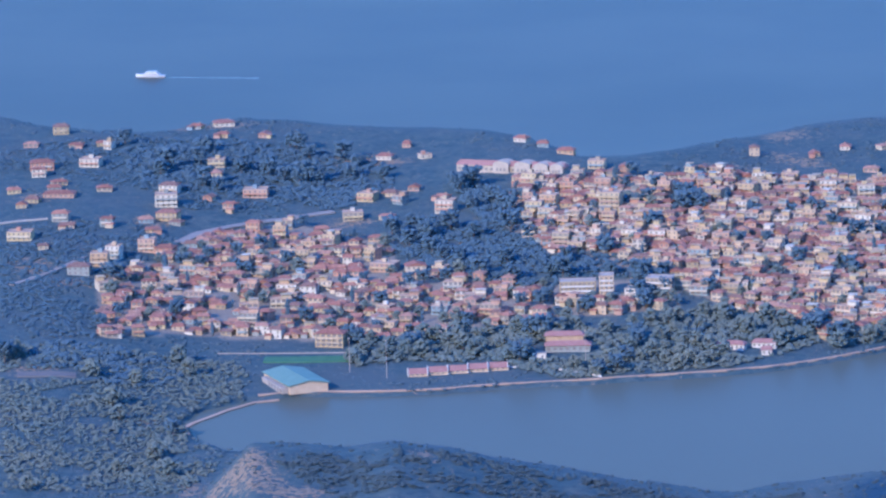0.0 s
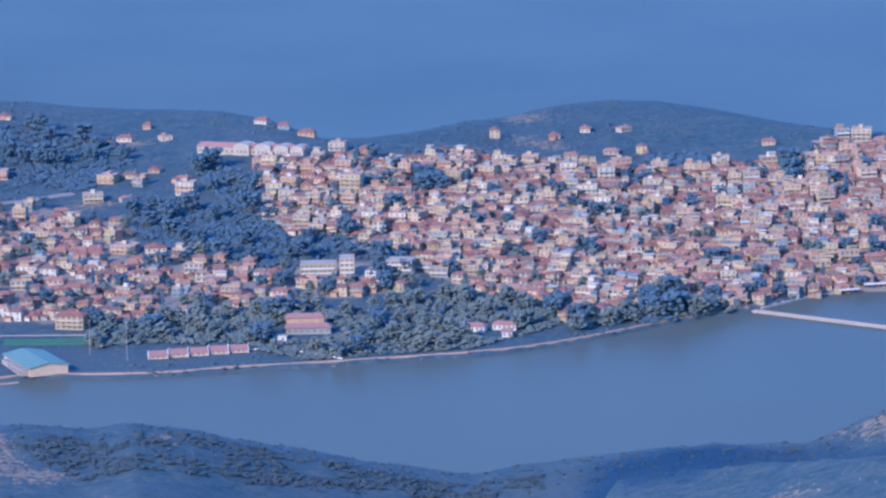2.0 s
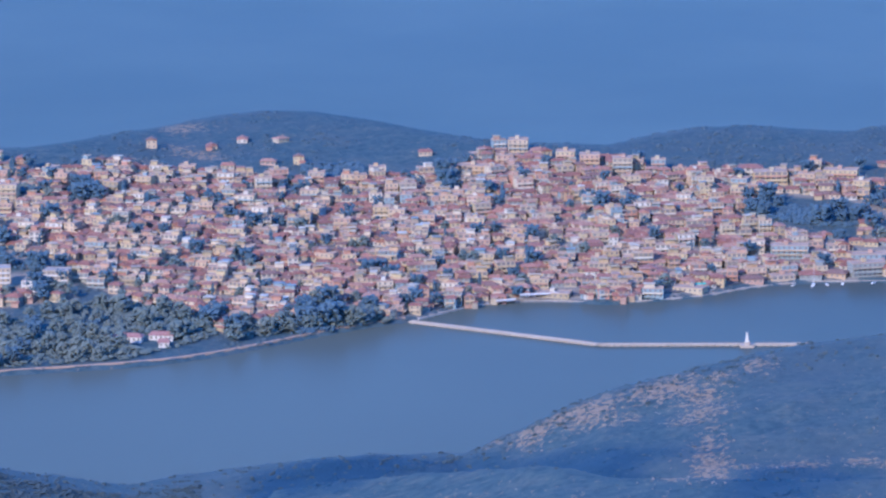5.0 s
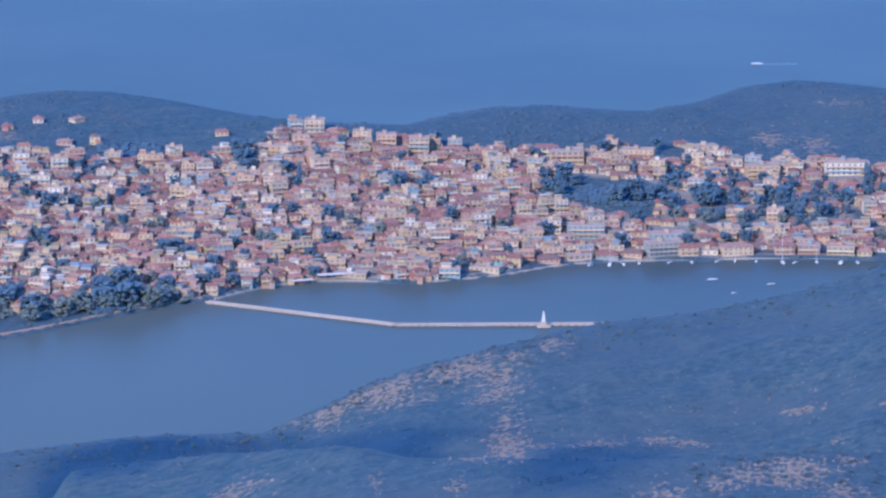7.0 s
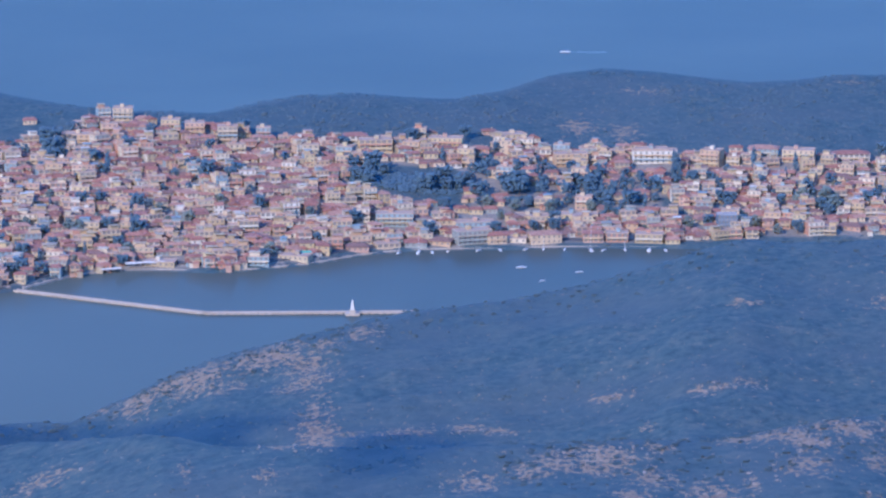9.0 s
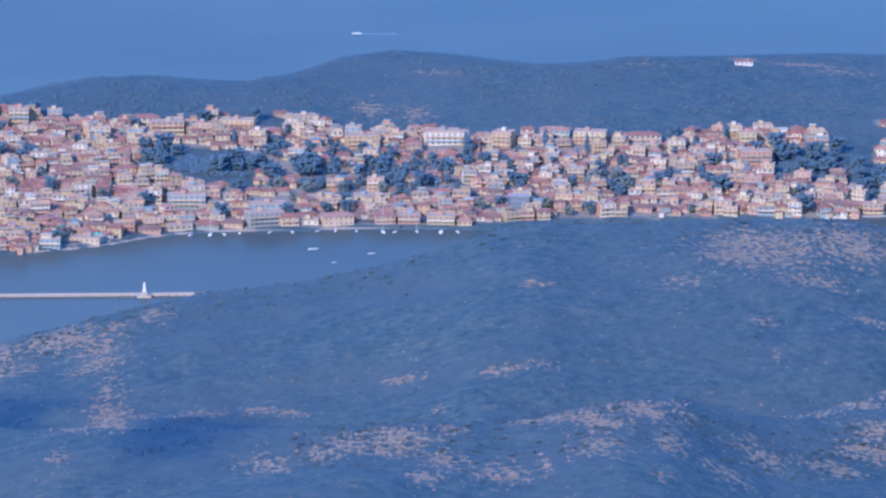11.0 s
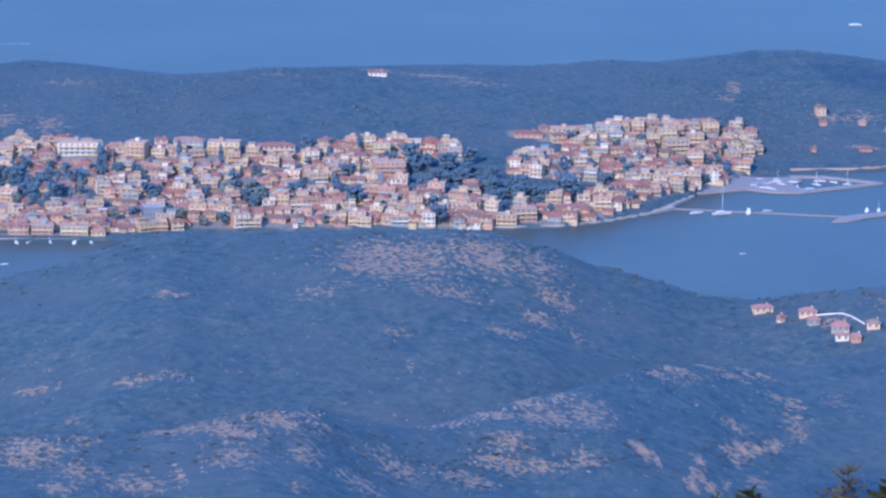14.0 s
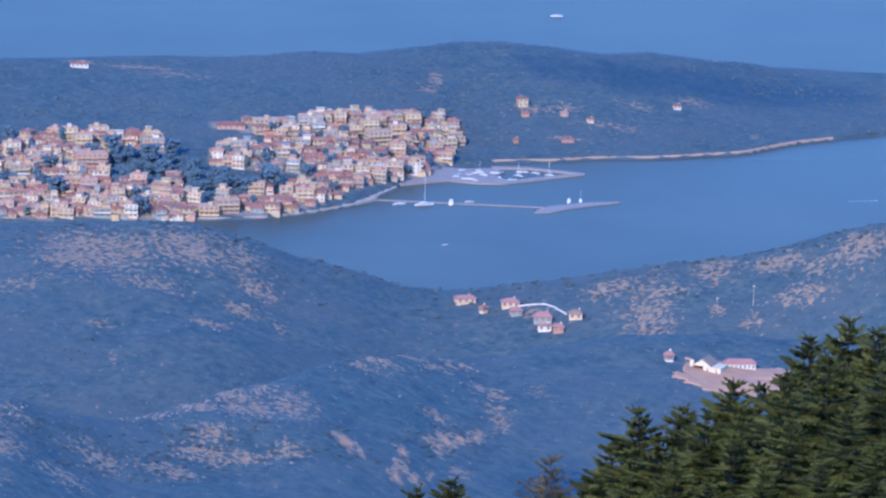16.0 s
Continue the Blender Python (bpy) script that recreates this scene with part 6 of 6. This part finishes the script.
# ledges of rock that break out along the ridges
LEDGES = [
    [(95, 1763), (141, 2294), (127, 1769), (133, 1779), (151, 1790), (166, 1796)],
    [(107, 1761), (126, 1755), (142, 1764), (164, 1789)],
    [(196, 1832), (221, 1867), (242, 1893), (256, 1911)],
    [(285, 1953), (307, 1982), (325, 2000), (350, 2022)],
    [(121, 2339), (130, 2350), (140, 2356), (155, 2357)],
    [(-47, 1769), (-36, 1764), (-23, 1762)],
    [(-24, 2352), (10, 2344), (27, 2350), (46, 2340)],
    [(47, 1747), (62, 1749), (83, 1752)],
    [(225, 2492), (250, 2487), (277, 2497), (300, 2496)],
    [(300, 2428), (320, 2469), (341, 2509), (337, 2520)],
    [(196, 1836), (223, 1871), (250, 1902), (264, 1932)],
]


def ledges():
    """Tumbled angular blocks along each ledge, closest set at its upper edge."""
    pick = random.Random(43)
    spots = []
    for line in LEDGES:
        for (xa, ya), (xb, yb) in zip(line, line[1:]):
            span = math.hypot(xb - xa, yb - ya)
            for _ in range(int(4 + min(60, 1.8 * span))):
                t, down = pick.random(), pick.random() ** 1.4 * 9
                x, y = xa + (xb - xa) * t + pick.gauss(0, 1.2), ya + (yb - ya) * t + pick.gauss(0, 1.6) - down
                s = pick.choice((0.14, 0.2, 0.28, 0.42)) * pick.uniform(0.7, 1.3) * (1.2 - 0.06 * down)
                if wave(x, y, 7, 9) > -0.1:
                    spots.append((x, y, ground_z(x, y) + s * 0.25, s))
    v, f = clump_cloud(spots, pick, 0.8)
    tagged(link("rock_ledges", v, f, ROCK), "pale broken rock ledges along the ridges", "rocks", kind="stuff")


ledges()

# ---- firs close to the camera ----
FIR_BARK = surface("fir_bark", (0.025, 0.02, 0.014), (0.06, 0.045, 0.03), 1.5, 9)
DEAD_TWIG = surface("dead_fir_twigs", (0.035, 0.035, 0.012), (0.10, 0.075, 0.03), 1.5, 9)


def fir_meshes(seed, tall, dead=False):
    """Trunk and boughs of a fir: whorls of flat boughs set with short needle shoots."""
    pick = random.Random(seed)
    tv, tf = [], []
    for k in range(9):
        t = k / 8
        r = 0.26 * (1 - t) + 0.015
        for i in range(6):
            a = i * math.pi / 3
            tv.append((r * math.cos(a), r * math.sin(a), -1 + (tall + 1) * t))
        if k:
            n = 6 * k
            tf += [(n - 6 + i, n - 6 + (i + 1) % 6, n + (i + 1) % 6, n + i) for i in range(6)]
    v, f = [], []

    def shoot(p, way, up, length, width):
        side = way.cross(up).normalized()
        for s in (side, (up + side * 0.3).normalized()):
            n = len(v)
            mid = p + way * (length * 0.45)
            v.extend([tuple(p), tuple(mid + s * width), tuple(p + way * length), tuple(mid - s * width)])
            f.append((n, n + 1, n + 2, n + 3))

    depth, z = 0.10, tall
    while depth < min(6.0, tall - 3):
        reach = (0.16 + 0.62 * depth ** 0.9) * pick.uniform(0.85, 1.15)
        reach = min(reach, 3.8)
        count = 8 + min(5, int(1.5 * depth))
        turn = pick.uniform(0, 6.28)
        for b in range(count):
            a = turn + b * 6.28 / count + pick.uniform(-0.25, 0.25)
            lift = max(0.42 - 0.2 * depth, -0.06) + pick.uniform(-0.2, 0.2)
            out = Vector((math.cos(a), math.sin(a), lift)).normalized()
            side = Vector((-math.sin(a), math.cos(a), 0))
            length = reach * pick.choice((0.35, 0.6, 0.85, 1.0, 1.0, 1.3)) * pick.uniform(0.85, 1.1)
            root = Vector((0, 0, tall - depth + pick.uniform(-0.1, 0.1)))
            steps = max(2, int(length / (0.15 if not dead else 0.2)))
            for s in range(steps):
                t = (s + 0.6) / steps
                p = root + out * (length * t) + Vector((0, 0, 0.05 * length * t * t))
                spread = (0.2 + 0.5 * (1 - t)) * min(1.0, length * 0.9) * pick.uniform(0.7, 1.25)
                for sg in (-1, 1):
                    way = (out * 0.75 + side * sg * pick.uniform(0.6, 1.0) + Vector((0, 0, pick.uniform(-0.06, 0.14)))).normalized()
                    shoot(p, way, Vector((0, 0, 1)), spread, (0.07 if not dead else 0.035))
                if s % 2 == 0:
                    shoot(p, (out + Vector((0, 0, pick.uniform(0.0, 0.4)))).normalized(), side, 0.22, 0.07 if not dead else 0.03)
            shoot(root + out * length * 0.92 + Vector((0, 0, 0.05 * length)), (out + Vector((0, 0, 0.12))).normalized(), side, 0.26, 0.05)
        depth += (0.27 + 0.04 * min(depth, 5)) * pick.uniform(0.8, 1.25)
    shoot(Vector((0, 0, tall - 0.25)), Vector((0, 0, 1)), Vector((1, 0, 0)), 0.5, 0.05)
    return (tv, tf), (v, f)


FIR_POOL = []
fpick = random.Random(51)


def fir(x, y, top, dead=False):
    z = ground_z(x, y)
    tall = top - z
    if dead or len(FIR_POOL) < 5:
        (tv, tf), (v, f) = fir_meshes(60 + len(FIR_POOL) + (9 if dead else 0), tall, dead)
        ob = new("fir_tree")
        ob.matrix_world = pose(x, y, z)
        link("trunk", tv, tf, FIR_BARK, ob)
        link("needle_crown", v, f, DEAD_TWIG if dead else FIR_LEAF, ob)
        tagged(ob, "thin fir with sparse browning boughs" if dead else "dark green fir with layered needle-covered boughs", "fir tree", "firs")
        if not dead:
            FIR_POOL.append((ob, tall))
        return
    ob, own = FIR_POOL[fpick.randrange(len(FIR_POOL))]
    q = tall / own
    c = copy_thing(ob, pose(x, y, z, 0, 0, fpick.uniform(0, 360)))
    c.scale = (q, q, q)


FIRS = [(40.6, 167.1, 625.9), (39.0, 165.5, 625.7), (36.9, 181.3, 619.9), (36.3, 164.0, 624.7), (39.8, 160.1, 627.1), (34.1, 202.1, 612.4), (33.3, 205.3, 611.3), (36.3, 171.2, 622.2), (38.0, 167.8, 623.7), (36.1, 155.9, 626.7), (34.9, 145.9, 629.4), (34.7, 174.6, 620.1), (34.6, 166.4, 622.4), (33.9, 156.4, 625.4), (33.9, 135.8, 631.3), (32.5, 146.4, 627.1), (31.7, 136.4, 629.8), (31.2, 128.3, 631.9), (31.0, 146.8, 626.3), (31.7, 156.8, 623.4), (29.3, 128.7, 630.4), (29.0, 121.6, 632.2), (29.0, 116.4, 633.8), (29.7, 136.8, 628.1), (34.7, 178.7, 617.9), (36.9, 145.4, 630.0), (40.0, 154.9, 627.6), (33.5, 130.8, 631.7), (29.1, 114.4, 634.2), (40.3, 195.9, 615.0), (40.7, 190.7, 616.7), (40.8, 185.6, 618.7), (41.9, 185.3, 618.9), (43.0, 185.1, 619.5), (42.8, 180.0, 621.5), (43.0, 174.8, 623.4), (43.4, 172.6, 624.0), (37.5, 155.5, 626.4), (34.2, 168.6, 621.5), (36.0, 161.0, 624.6), (36.3, 168.1, 621.6)]
for x, y, top in FIRS:
    fir(x, y, top)
fir(35.0, 186.8, 616.9, True)
